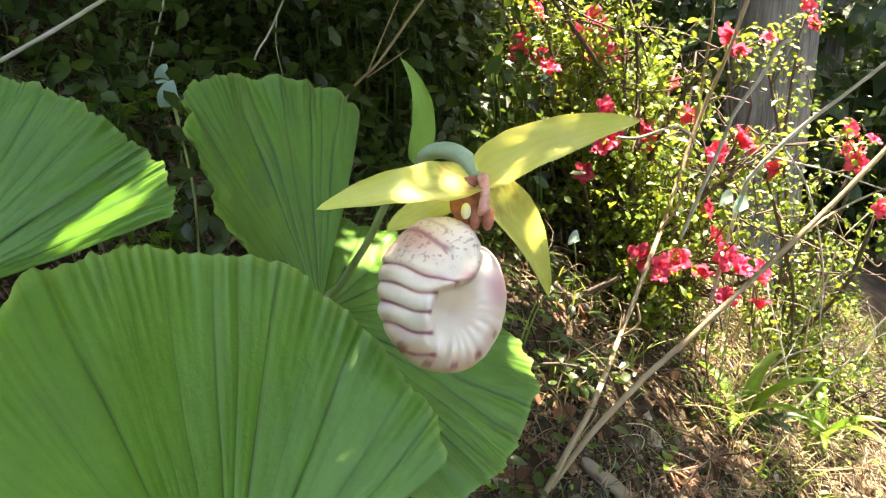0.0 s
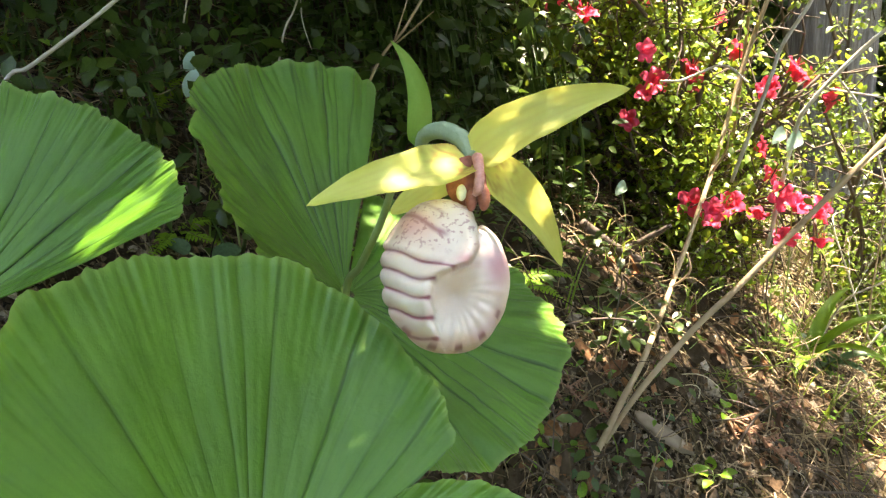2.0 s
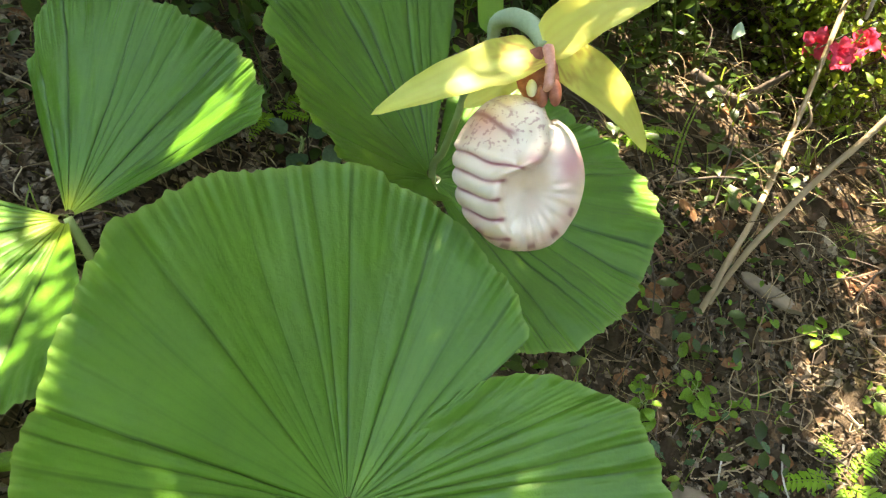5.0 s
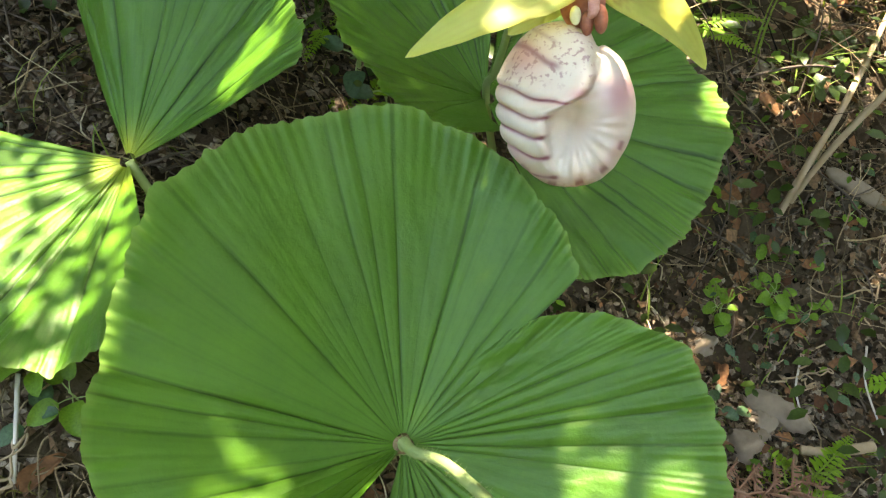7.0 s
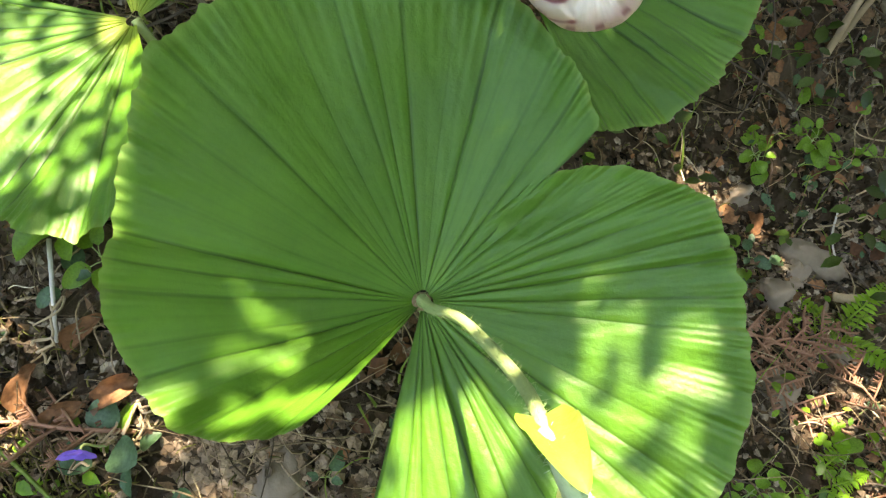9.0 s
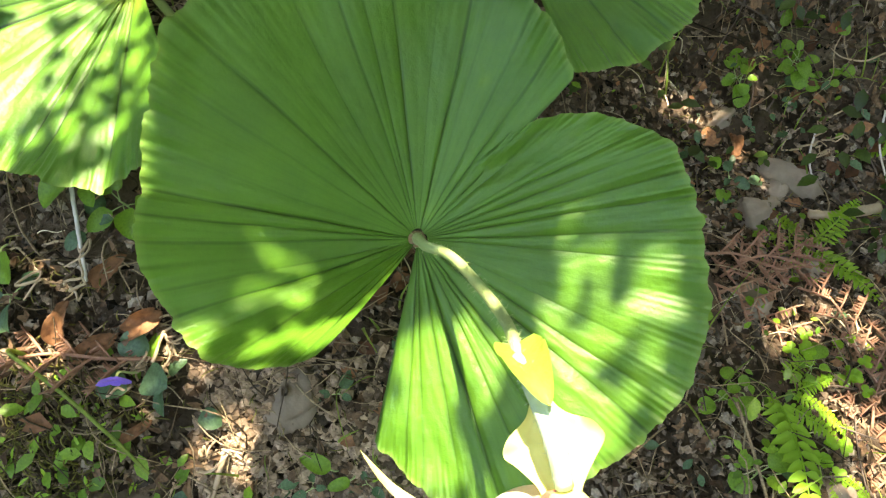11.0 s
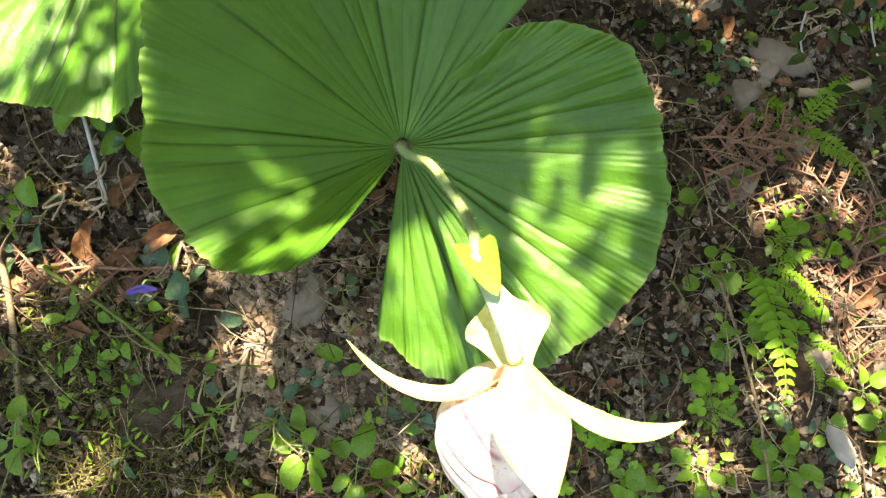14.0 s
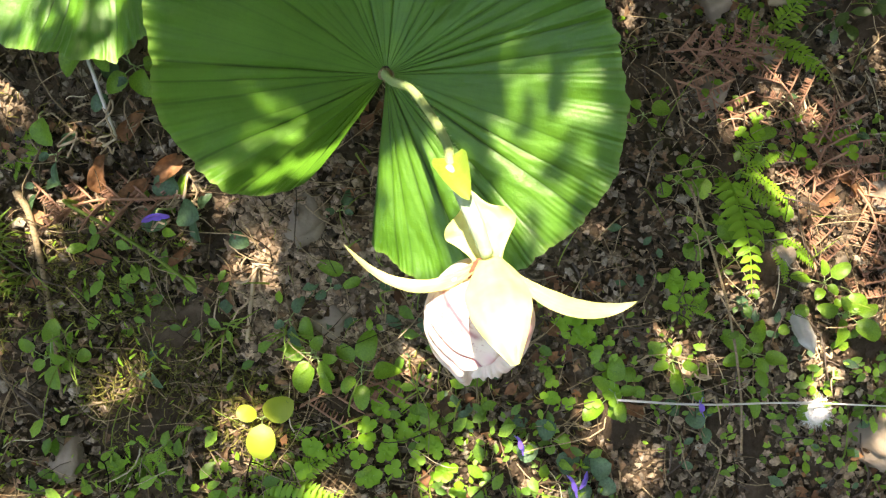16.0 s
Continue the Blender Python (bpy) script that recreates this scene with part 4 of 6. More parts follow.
def clover(seed):
    rng = np.random.default_rng(seed)
    p = base("clover", (0, 0, 0), "bright green three-lobed clover leaves in the soil", "clover", "clovers on the slope")
    for k in range(5):
        foot = np.array([rng.normal(0, 0.008), rng.normal(0, 0.008), -0.002])
        top = foot + np.array([rng.normal(0, 0.004), rng.normal(0, 0.004), rng.uniform(0.012, 0.022)])
        part("stalk", tube(Geo(), [foot, 0.5 * (foot + top) + 0.001, top], [0.0005], 5, 5), STEM, p)
        for j in range(3):
            a = 2.094 * j + k
            d = np.array([math.cos(a), math.sin(a), 0.12])
            part("leaflet", blade(Geo(), top, top + d * 0.004, top + d * 0.0085, 0.0085, (0, 0, 1), 0.25, 0.5, 6, 5, 0.0, k, point=1.3), CLOVER, p)
    return p


planted(clover(7), [(-0.122, 0.057), (-0.138, 0.026), (-0.111, 0.037), (-0.159, -0.001), (-0.135, -0.009), (-0.014, 0.127), (-0.011, 0.115), (-0.095, 0.002), (0.0, 0.105), (-0.10, 0.02), (0.11, 0.22), (0.125, 0.235), (0.16, 0.31), (-0.125, 0.012), (-0.145, 0.012), (-0.118, 0.022), (-0.165, 0.008), (-0.128, 0.042), (0.10, 0.30), (0.13, 0.29), (0.12, 0.315), (0.048, 0.166), (0.058, 0.155), (0.01, 0.078), (-0.03, 0.066)], 205, 0.5, 0.9)


def fern(seed, fronds, length, label):
    rng = np.random.default_rng(seed)
    p = base("fern", (0, 0, 0), label, "fern", "ferns on the slope")
    for k in range(fronds):
        a = (6.283 if fronds > 4 else 1.9) * k / fronds + rng.uniform(-0.3, 0.3)
        d = np.array([math.cos(a), math.sin(a), 0])
        ln = length * rng.uniform(0.7, 1.1)
        count = 17
        t = np.linspace(0, 1, count)
        sway = rng.uniform(-0.25, 0.25)
        side = np.cross(d, (0, 0, 1))
        line = np.outer(t * ln, d) + np.outer(ln * (0.42 * t - 0.40 * t**2), (0, 0, 1)) + np.outer(sway * ln * t**2, side)
        g = tube(Geo(), line[::3], [0.0009, 0.0004], 12, 5)
        for i in range(2, count):
            w = ln * 0.20 * (1 - t[i]) ** 0.75 * smoothstep(0.0, 0.25, t[i]) + 0.0012
            for q in (-1, 1):
                e = line[i] + side * q * w * rng.uniform(0.85, 1.1) + d * 0.45 * w - np.array([0, 0, rng.uniform(0.0, 0.3) * w])
                blade(g, line[i], 0.5 * (line[i] + e) + np.array([0, 0, 0.07 * w]), e, min(0.95 * ln / count, 0.5 * w), (0, 0, 1), 0.25, 0.6, 6, 4, 0.30, i + k, point=0.75)
        part("frond", g, FERN, p)
    return p


for k, (x, y, a, n, ln) in enumerate([(0.080, 0.262, -60, 1, 0.125), (0.086, 0.255, -28, 1, 0.075), (0.076, 0.262, -96, 1, 0.085), (0.090, 0.265, -5, 2, 0.055), (0.085, 0.270, 60, 1, 0.05), (0.118, 0.215, -50, 2, 0.05)]):
    f = fern(11 + 20 * k, n, ln, "bright yellow-green fern with feathered fronds in soil")
    up = normals(np.array([x]), np.array([y]))[0]
    way = np.array([math.cos(radians(a)), math.sin(radians(a)), 0.0])
    way = unit(way - up * np.dot(way, up))
    turn = Matrix(np.stack([way, np.cross(up, way), up], 1).tolist()).to_4x4()
    f.matrix_world = Matrix.Translation((x, y, float(ground_z(x, y)) + 0.006)) @ turn
planted(fern(12, 5, 0.055, "small light green fern growing in the soil"), [(-0.185, -0.021), (-0.204, -0.035), (-0.232, 0.579), (-0.20, 0.53), (-0.29, 0.74), (0.098, 0.413), (-0.13, 0.40), (-0.165, 0.43), (0.03, 0.79), (0.207, 0.535), (-0.09, 0.60)], 212, 0.8, 1.3)


planted(fern(15, 7, 0.035, "feathery bright green seedling in mossy soil"), [(-0.264, -0.014), (-0.255, -0.002), (-0.27, 0.002), (-0.258, -0.026), (-0.313, 0.165), (0.048, 0.166), (0.06, 0.15)], 214, 0.45, 0.75)


def violet(seed):
    rng = np.random.default_rng(seed)
    p = base("violet", (0, 0, 0), "small purple violet flowering above dark leaves", "violet", "violets on the slope")
    part("stem", tube(Geo(), [(0, 0, -0.003), (0.002, 0, 0.012), (0.003, 0.001, 0.024), (0.006, 0.001, 0.027)], [0.0006], 10, 5), STEM, p)
    c = np.array([0.006, 0.001, 0.027])
    for k in range(5):
        a = 6.283 * k / 5 + 0.3
        d = np.array([0.35, math.cos(a), math.sin(a)])
        part("petal", blade(Geo(), c, c + d * 0.004, c + d * rng.uniform(0.0075, 0.0095), 0.0065, (1, 0, 0.4), 0.1, 0.5, 7, 5, 0.05, k, point=1.1), VIOLET, p)
    for k in range(3):
        a = 2.1 * k + 1
        b = np.array([math.cos(a), math.sin(a), 0.2]) * 0.006
        heart_leaf(b + (0, 0, 0.006), b * 3.6 + (0, 0, 0.006), 0.014, (0, 0, 1), k, HERB_DARK, p)
    return p


planted(violet(13), [(-0.227, 0.147), (-0.044, 0.037), (-0.010, 0.013), (0.060, 0.076), (-0.003, 0.010)], 213, 0.9, 1.15)


def sprout(at, way, size, mat, label, seed, round_leaf=True):
    """One stalked leaf that stands by itself."""
    x, y = at
    rng = np.random.default_rng(seed)
    n = normals(np.array([x]), np.array([y]))[0]
    f = np.array([x, y, float(ground_z(x, y))])
    a = radians(way)
    d = np.array([math.cos(a), math.sin(a), 0.0])
    d = unit(d - 0.8 * n * np.dot(d, n))
    b = f + 0.45 * size * d + n * size * rng.uniform(0.5, 0.9)
    p = base("sprout", f, label, "seedling", "single sprouts")
    part("petiole", tube(Geo(), [f - 0.003 * n, f + 0.6 * (b - f) + 0.12 * size * n, b], [0.0006, 0.0005], 8, 5), STEM, p)
    face = unit(n + np.array([0, 0, 0.6]) + 0.2 * rng.normal(size=3))
    part("leaf", blade(Geo(), b, b + 0.5 * size * d + 0.06 * size * face, b + size * d - 0.1 * size * face, size * (0.9 if round_leaf else 0.5), face, 0.25, 0.55, 12, 9, 0.06, seed, point=0.85 if round_leaf else 0.75), mat, p)
    return p


for k, (x, y, a, size, mat, r) in enumerate([
        (-0.138, 0.128, 160, 0.020, HERB, False), (-0.131, 0.130, 200, 0.014, HERB, False), (0.056, 0.255, -70, 0.017, HERB, True), (0.016, 0.483, -60, 0.012, HERB, True),
        (0.029, 0.450, -100, 0.014, HERB, True), (0.042, 0.463, 10, 0.013, HERB_DARK, True), (0.025, 0.412, 200, 0.010, HERB, True), (0.114, 0.337, 30, 0.011, HERB_DARK, True),
        (0.119, 0.295, -80, 0.012, HERB, True), (0.105, 0.363, 120, 0.010, HERB, True), (0.077, 0.226, -30, 0.013, HERB, True), (0.057, 0.203, -90, 0.012, HERB, True),
        (0.078, 0.202, 20, 0.014, HERB_DARK, True), (0.113, 0.618, -40, 0.013, HERB, True), (0.082, 0.581, -70, 0.017, HERB, True), (0.041, 0.558, -90, 0.016, HERB, True),
        (0.071, 0.561, 30, 0.012, HERB_DARK, True), (0.115, 0.584, -20, 0.013, HERB, True), (0.248, 0.787, -60, 0.013, HERB, True), (0.228, 0.841, 60, 0.015, HERB, True),
        (0.257, 0.643, 0, 0.013, HERB_DARK, True), (0.202, 0.722, -100, 0.012, HERB, True), (0.069, 0.600, 80, 0.018, HERB, False), (-0.223, 0.150, 100, 0.015, HERB, False),
        (-0.205, 0.140, -30, 0.013, HERB_DARK, True), (-0.300, 0.195, -60, 0.018, HERB, True), (-0.255, 0.105, -120, 0.012, HERB, False), (-0.215, 0.085, 60, 0.010, HERB_DARK, True),
        (-0.09, 0.10, -40, 0.012, HERB_DARK, True), (0.10, 0.10, -70, 0.017, HERB, False), (0.13, 0.09, -20, 0.014, HERB, True), (0.055, 0.055, -100, 0.013, HERB, False), (0.165, 0.19, -60, 0.018, HERB, True)]):
    sprout((x, y), a, size, mat, "single stalked rounded leaf rising from soil" if r else "single stalked oval leaf rising from soil", 700 + k, r)


def grass_tuft(at, count, length, seed):
    x, y = at
    rng = np.random.default_rng(seed)
    f = np.array([x, y, float(ground_z(x, y)) - 0.002])
    up = unit(normals(np.array([x]), np.array([y]))[0] * 0.6 + np.array([0, 0, 0.7]))
    p = base("grass_tuft", f, "tuft of thin arching green grass blades", "grass", "grass tufts")
    t = np.linspace(0, 1, 8)
    for k in range(count):
        a = rng.uniform(0, 6.3)
        out = np.array([math.cos(a), math.sin(a), 0])
        ln = length * rng.uniform(0.5, 1.0)
        line = f + 0.004 * rng.normal(size=3) * (1, 1, 0) + np.outer(t * ln * 0.8, up) + np.outer(ln * rng.uniform(0.4, 1.0) * t**2, out) - np.outer(0.3 * ln * t**3, (0, 0, 1))
        side = np.cross(out, up) * (0.0011 * np.sqrt(1.02 - t))[:, None]
        part("blade", Geo().add(np.stack([line - side, line + 0.0003 * up, line + side], 1).reshape(-1, 3), quads(8, 3)), GRASS, p)
    return p


for k, (x, y, n, ln) in enumerate([(0.092, 0.404, 16, 0.060), (0.10, 0.385, 12, 0.045), (-0.211, 0.078, 14, 0.045), (-0.179, 0.084, 12, 0.040), (-0.296, 0.047, 12, 0.05), (-0.002, 0.360, 8, 0.03), (0.165, 0.465, 10, 0.05),
                                   (0.335, 0.944, 14, 0.10), (0.233, 0.908, 12, 0.09), (0.115, 0.780, 14, 0.07), (0.261, 0.810, 14, 0.08), (0.461, 1.128, 16, 0.12), (0.571, 1.101, 16, 0.12), (0.787, 1.372, 18, 0.15), (0.132, 0.760, 10, 0.06), (-0.335, 0.09, 16, 0.05), (-0.33, 0.11, 12, 0.045)]):
    grass_tuft((x, y), n, ln, 800 + k)


def root_tangle(at, size, seed):
    x, y = at
    rng = np.random.default_rng(seed)
    n = normals(np.array([x]), np.array([y]))[0]
    f = np.array([x, y, float(ground_z(x, y))]) + 0.005 * n
    p = base("dry_roots", f, "tangle of pale dry rootlets on the soil", "roots", "dry root tangles")
    for k in range(9):
        pts = [f + size * 0.5 * rng.normal(size=3) * (1, 1, 0.5)]
        for _ in range(4):
            pts.append(pts[-1] + size * 0.35 * rng.normal(size=3) * (1, 1, 0.4))
        pts = [q + n * (max(0.0, float(ground_z(q[0], q[1])) + 0.003 - q[2])) for q in pts]
        part("rootlet", tube(Geo(), pts, [0.0010, 0.0005], 18, 5, 0.1, seed + k), STALK, p)
    return p


for k, (x, y, z) in enumerate([(-0.219, 0.166, 0.020), (-0.235, 0.150, 0.018), (-0.205, 0.105, 0.016), (0.06, 0.10, 0.018), (0.15, 0.14, 0.02), (0.14, 0.33, 0.02), (-0.265, 0.19, 0.02), (0.18, 0.60, 0.025), (0.225, 0.68, 0.03), (0.10, 0.52, 0.02)]):
    root_tangle((x, y), z, 860 + k)


# ---- stones, wood and dry stalks ----
def stone(at, size, seed, label="grey weathered stone half sunk in the soil"):
    rng = np.random.default_rng(seed)
    lat, phi = np.meshgrid(np.linspace(0.12, np.pi - 0.12, 14), np.linspace(0, 2 * np.pi, 20, endpoint=False), indexing="ij")
    d = np.stack([np.sin(lat) * np.cos(phi), np.sin(lat) * np.sin(phi), np.cos(lat)], -1)
    r = np.array([1 + 0.38 * noise.noise(Vector(q * 1.7) + Vector((seed, 0, 0))) + 0.12 * noise.noise(Vector(q * 6)) for q in d.reshape(-1, 3)])
    v = d.reshape(-1, 3) * r[:, None] * np.asarray(size)
    turn = np.array(Euler((rng.uniform(-0.4, 0.4), rng.uniform(-0.2, 0.6), rng.uniform(0, 6))).to_matrix())
    x, y = at
    v = v @ turn.T + np.array([x, y, float(ground_z(x, y)) + 0.1 * size[2]])
    f = quads(14, 20, True) + [tuple(range(20)), tuple(range(260, 280))[::-1]]
    return thing("stone", Geo().add(v, f), STONE, label, "stone", "stones on the slope")


for k, (x, y, s) in enumerate([(0.197, 0.079, 0.030), (-0.304, -0.023, 0.018), (-0.158, 0.096, 0.018), (-0.162, 0.157, 0.020), (0.052, 0.434, 0.022), (0.057, 0.336, 0.022), (0.024, 0.523, 0.016), (-0.112, 0.205, 0.016), (0.10, 0.385, 0.018), (0.19, 0.27, 0.022), (0.07, 0.47, 0.016), (0.12, 0.20, 0.015)]):
    stone((x, y), (s, s * 0.72, s * 0.55), 300 + k)
for k, (x, y, s) in enumerate([(-0.176, 0.119, 0.008), (-0.182, 0.132, 0.007), (-0.20, 0.147, 0.007), (-0.159, 0.161, 0.010), (-0.13, 0.097, 0.011), (0.039, 0.394, 0.008), (0.065, 0.453, 0.013), (0.09, 0.44, 0.008), (0.03, 0.42, 0.007), (-0.145, 0.14, 0.006), (-0.168, 0.10, 0.006), (0.12, 0.16, 0.012), (0.165, 0.205, 0.011), (0.20, 0.22, 0.014), (-0.06, 0.05, 0.008)]):
    stone((x, y), (s, s * 0.75, s * 0.5), 340 + k, "small grey stone lying on crumbly soil")


def stalk(name, points, radii, mat, label, category="dry stalk", group="dry stalks", knots=0.06, seed=0, twigs=()):
    ob = base(name, points[0], label, category, group)
    part("stem", tube(Geo(), points, radii, 40, 9, knots, seed), mat, ob)
    for tw in twigs:
        part("side_twig", tube(Geo(), tw, [radii[-1] * 0.7, radii[-1] * 0.4], 14, 6, 0.05, seed + 1), mat, ob)
    return ob


stalk("dry_stalk", [(0.090, 0.640, 0.0), (0.124, 0.66, 0.058), (0.155, 0.72, 0.068), (0.206, 0.85, 0.076), (0.286, 1.0, 0.161), (0.345, 1.08, 0.283), (0.384, 1.10, 0.378), (0.412, 1.12, 0.456), (0.43, 1.13, 0.52)], [0.0034, 0.0030, 0.0031, 0.0027], STALK, "long brittle brown stalk leaning over the bank", seed=1,
      twigs=[[(0.286, 1.0, 0.161), (0.30, 0.99, 0.19), (0.302, 0.985, 0.215)], [(0.206, 0.85, 0.076), (0.225, 0.84, 0.10), (0.222, 0.84, 0.125)]])
stalk("dry_stalk", [(0.095, 0.655, -0.005), (0.14, 0.66, 0.067), (0.197, 0.69, 0.114), (0.248, 0.71, 0.152), (0.319, 0.73, 0.215), (0.38, 0.75, 0.268), (0.448, 0.77, 0.335), (0.52, 0.79, 0.40)], [0.0028, 0.0029, 0.0027, 0.0023], STALK, "straight brown dry stalk slanting up from the soil", seed=2,
      twigs=[[(0.344, 0.74, 0.235), (0.412, 0.80, 0.247), (0.493, 0.84, 0.265)]])
stalk("dry_stalk", [(-0.40, 0.56, 0.34), (-0.313, 0.55, 0.429), (-0.287, 0.55, 0.441), (-0.245, 0.55, 0.461), (-0.208, 0.55, 0.480), (-0.164, 0.55, 0.503), (-0.10, 0.55, 0.53)], [0.0015, 0.0013], PALE_WOOD, "pale thin dry stalk arching over the bank", seed=3)
stalk("dry_stalk", [(-0.23, 0.86, 0.30), (-0.194, 0.85, 0.401), (-0.175, 0.85, 0.431), (-0.155, 0.85, 0.467), (-0.13, 0.85, 0.51)], [0.0011, 0.0010], PALE_WOOD, "pale thin dry stalk standing in undergrowth", seed=4, twigs=[[(-0.165, 0.85, 0.45), (-0.166, 0.84, 0.42), (-0.162, 0.84, 0.39)]])
stalk("dry_stalk", [(-0.16, 0.86, 0.26), (-0.098, 0.85, 0.365), (-0.063, 0.85, 0.400), (-0.020, 0.85, 0.455), (0.02, 0.85, 0.50)], [0.0017, 0.0013], STALK, "forked dry stalk leaning from undergrowth", seed=5, twigs=[[(-0.074, 0.84, 0.390), (-0.055, 0.84, 0.430), (-0.036, 0.84, 0.468), (-0.02, 0.84, 0.50)], [(-0.075, 0.85, 0.385), (-0.045, 0.84, 0.405), (-0.03, 0.84, 0.415)]])
stalk("dry_stalk", [(-0.30, 0.81, 0.30), (-0.289, 0.80, 0.366), (-0.286, 0.80, 0.405), (-0.262, 0.80, 0.466), (-0.253, 0.80, 0.51)], [0.0011, 0.0008], PALE_WOOD, "thin upright dry stem in undergrowth", seed=6)
stalk("dry_stalk", [(0.31, 1.1, -0.05), (0.335, 1.1, 0.15), (0.346, 1.1, 0.255), (0.354, 1.1, 0.356), (0.358, 1.1, 0.422), (0.353, 1.1, 0.50)], [0.0024, 0.0018], STALK, "thin upright dry stem before the azalea", seed=7)
stalk("bare_branch", [(0.30, 0.96, 0.16), (0.335, 0.95, 0.28), (0.348, 0.95, 0.322), (0.373, 0.95, 0.362), (0.391, 0.95, 0.397), (0.403, 0.95, 0.406)], [0.0024, 0.0022], PALE_WOOD, "pale bare twig reaching up beside the trunk", "branch", "bare branches", 0.1, 8)
stalk("bare_branch", [(0.36, 1.0, 0.05), (0.385, 1.0, 0.20), (0.402, 1.0, 0.24), (0.452, 1.0, 0.294), (0.501, 1.0, 0.335), (0.555, 1.0, 0.382), (0.62, 1.0, 0.44)], [0.0028, 0.0022], PALE_WOOD, "pale bare branch slanting past the trunk", "branch", "bare branches", 0.1, 9, twigs=[[(0.43, 1.0, 0.27), (0.46, 0.98, 0.22), (0.49, 0.97, 0.12), (0.50, 0.97, 0.02)], [(0.42, 1.0, 0.255), (0.50, 0.99, 0.235), (0.60, 0.98, 0.20)]])
stalk("bare_branch", [(0.23, 1.04, 0.275), (0.248, 1.0, 0.283), (0.296, 1.0, 0.296), (0.327, 1.0, 0.272)], [0.0018, 0.0014], PALE_WOOD, "thin pale bent twig among azalea leaves", "branch", "bare branches", 0.1, 10)
stalk("fallen_stick", [(0.115, 0.945, 0.128), (0.15, 0.952, 0.092), (0.18, 0.958, 0.066), (0.212, 0.966, 0.044)], [0.006, 0.0068, 0.0075], DARK_WOOD, "dark broken stick lying on the bank", "stick", "fallen wood", 0.08, 11, twigs=[[(0.165, 0.955, 0.078), (0.20, 0.95, 0.10), (0.225, 0.945, 0.115)]])
stalk("fallen_stick", [(0.100, 0.452, -0.082), (0.118, 0.452, -0.085), (0.138, 0.460, -0.092), (0.156, 0.468, -0.098)], [0.0040, 0.0044, 0.0046], STALK, "short brown cut stick on the soil", "stick", "fallen wood", 0.04, 12)
stalk("fallen_stick", [(0.020, 0.070, 0.018), (0.075, 0.0765, -0.022), (0.14, 0.0895, -0.069), (0.215, 0.100, -0.125)], [0.0009, 0.0006], PALE_WOOD, "thin straight pale twig lying across the soil", "stick", "fallen wood", 0.04, 13)
stalk("dry_stalk", [(0.060, 0.240, 0.020), (0.075, 0.200, 0.005), (0.091, 0.147, -0.020), (0.100, 0.090, -0.050), (0.102, 0.045, -0.065)], [0.0011, 0.0009], STRAW, "thin straw-coloured grass stem lying on leaves", seed=14)
stalk("grass_culm", [(-0.280, 0.140, 0.270), (-0.272, 0.135, 0.294), (-0.247, 0.123, 0.274), (-0.225, 0.109, 0.251), (-0.210, 0.097, 0.231)], [0.0012, 0.0010], GRASS, "jointed green grass culm leaning over soil", "grass", "grass culms", seed=21)
stalk("dry_stalk", [(-0.187, 0.117, 0.206), (-0.192, 0.093, 0.197), (-0.197, 0.069, 0.187)], [0.0016, 0.0014], STALK, "short pale straw lying on the soil", seed=22)
stalk("dry_stalk", [(0.106, 0.533, -0.063), (0.100, 0.503, -0.070), (0.105, 0.475, -0.078)], [0.0010, 0.0008], PALE_WOOD, "thin pale curved twig on the soil", seed=23)
stalk("dry_stalk", [(0.160, 0.552, -0.070), (0.156, 0.521, -0.083), (0.165, 0.479, -0.098)], [0.0010, 0.0008], PALE_WOOD, "thin pale curved twig on the soil", seed=24)
stalk("dry_stalk", [(-0.262, 0.225, 0.312), (-0.253, 0.20, 0.300), (-0.248, 0.180, 0.288)], [0.0012, 0.0010], PALE_WOOD, "short pale grass stem lying on litter", seed=15)
stalk("dry_stalk", [(-0.312, 0.140, 0.300), (-0.303, 0.122, 0.290), (-0.299, 0.065, 0.262), (-0.303, 0.015, 0.236)], [0.0026, 0.0012], STRAW, "flattened straw stem lying on the soil", seed=16)


def slab(at, size, turn, mat, label, seed):
    """A weathered, pointed splinter of wood."""
    t = np.linspace(-1, 1, 16)
    w = size[1] * np.sqrt(np.clip(1.02 - np.abs(t) ** 2.5, 0, 1)) * (1 + 0.15 * waves(t * 5, seed))
    h = size[2] * np.sqrt(np.clip(1.02 - np.abs(t) ** 3, 0, 1))
    ang = np.linspace(0, 2 * np.pi, 12, endpoint=False)
    v = np.stack([np.repeat(t * size[0], 12), np.outer(w, np.cos(ang)).ravel(), np.outer(h, np.sin(ang)).ravel()], -1)
    v = v * (1 + 0.08 * np.random.default_rng(seed).normal(size=v.shape))
    m = Matrix.Translation(at) @ Euler([radians(a) for a in turn]).to_matrix().to_4x4()
    v = np.array([m @ Vector(q) for q in v])
    return thing("wood_splinter", Geo().add(v, quads(16, 12, True) + [tuple(range(12))[::-1], tuple(range(180, 192))]), mat, label, "wood", "fallen wood")


slab((0.165, 0.676, 0.006), (0.036, 0.010, 0.006), (0, 38, -14), STONE, "grey weathered splinter of wood on the bank", 1)
slab((0.084, 0.482, -0.070), (0.030, 0.013, 0.008), (0, 28, -16), STONE, "grey weathered chunk of wood on the soil", 2)
slab((0.140, 0.150, -0.060), (0.030, 0.007, 0.006), (20, 40, 115), PALE_WOOD, "grey splinter of wood under the fern", 3)


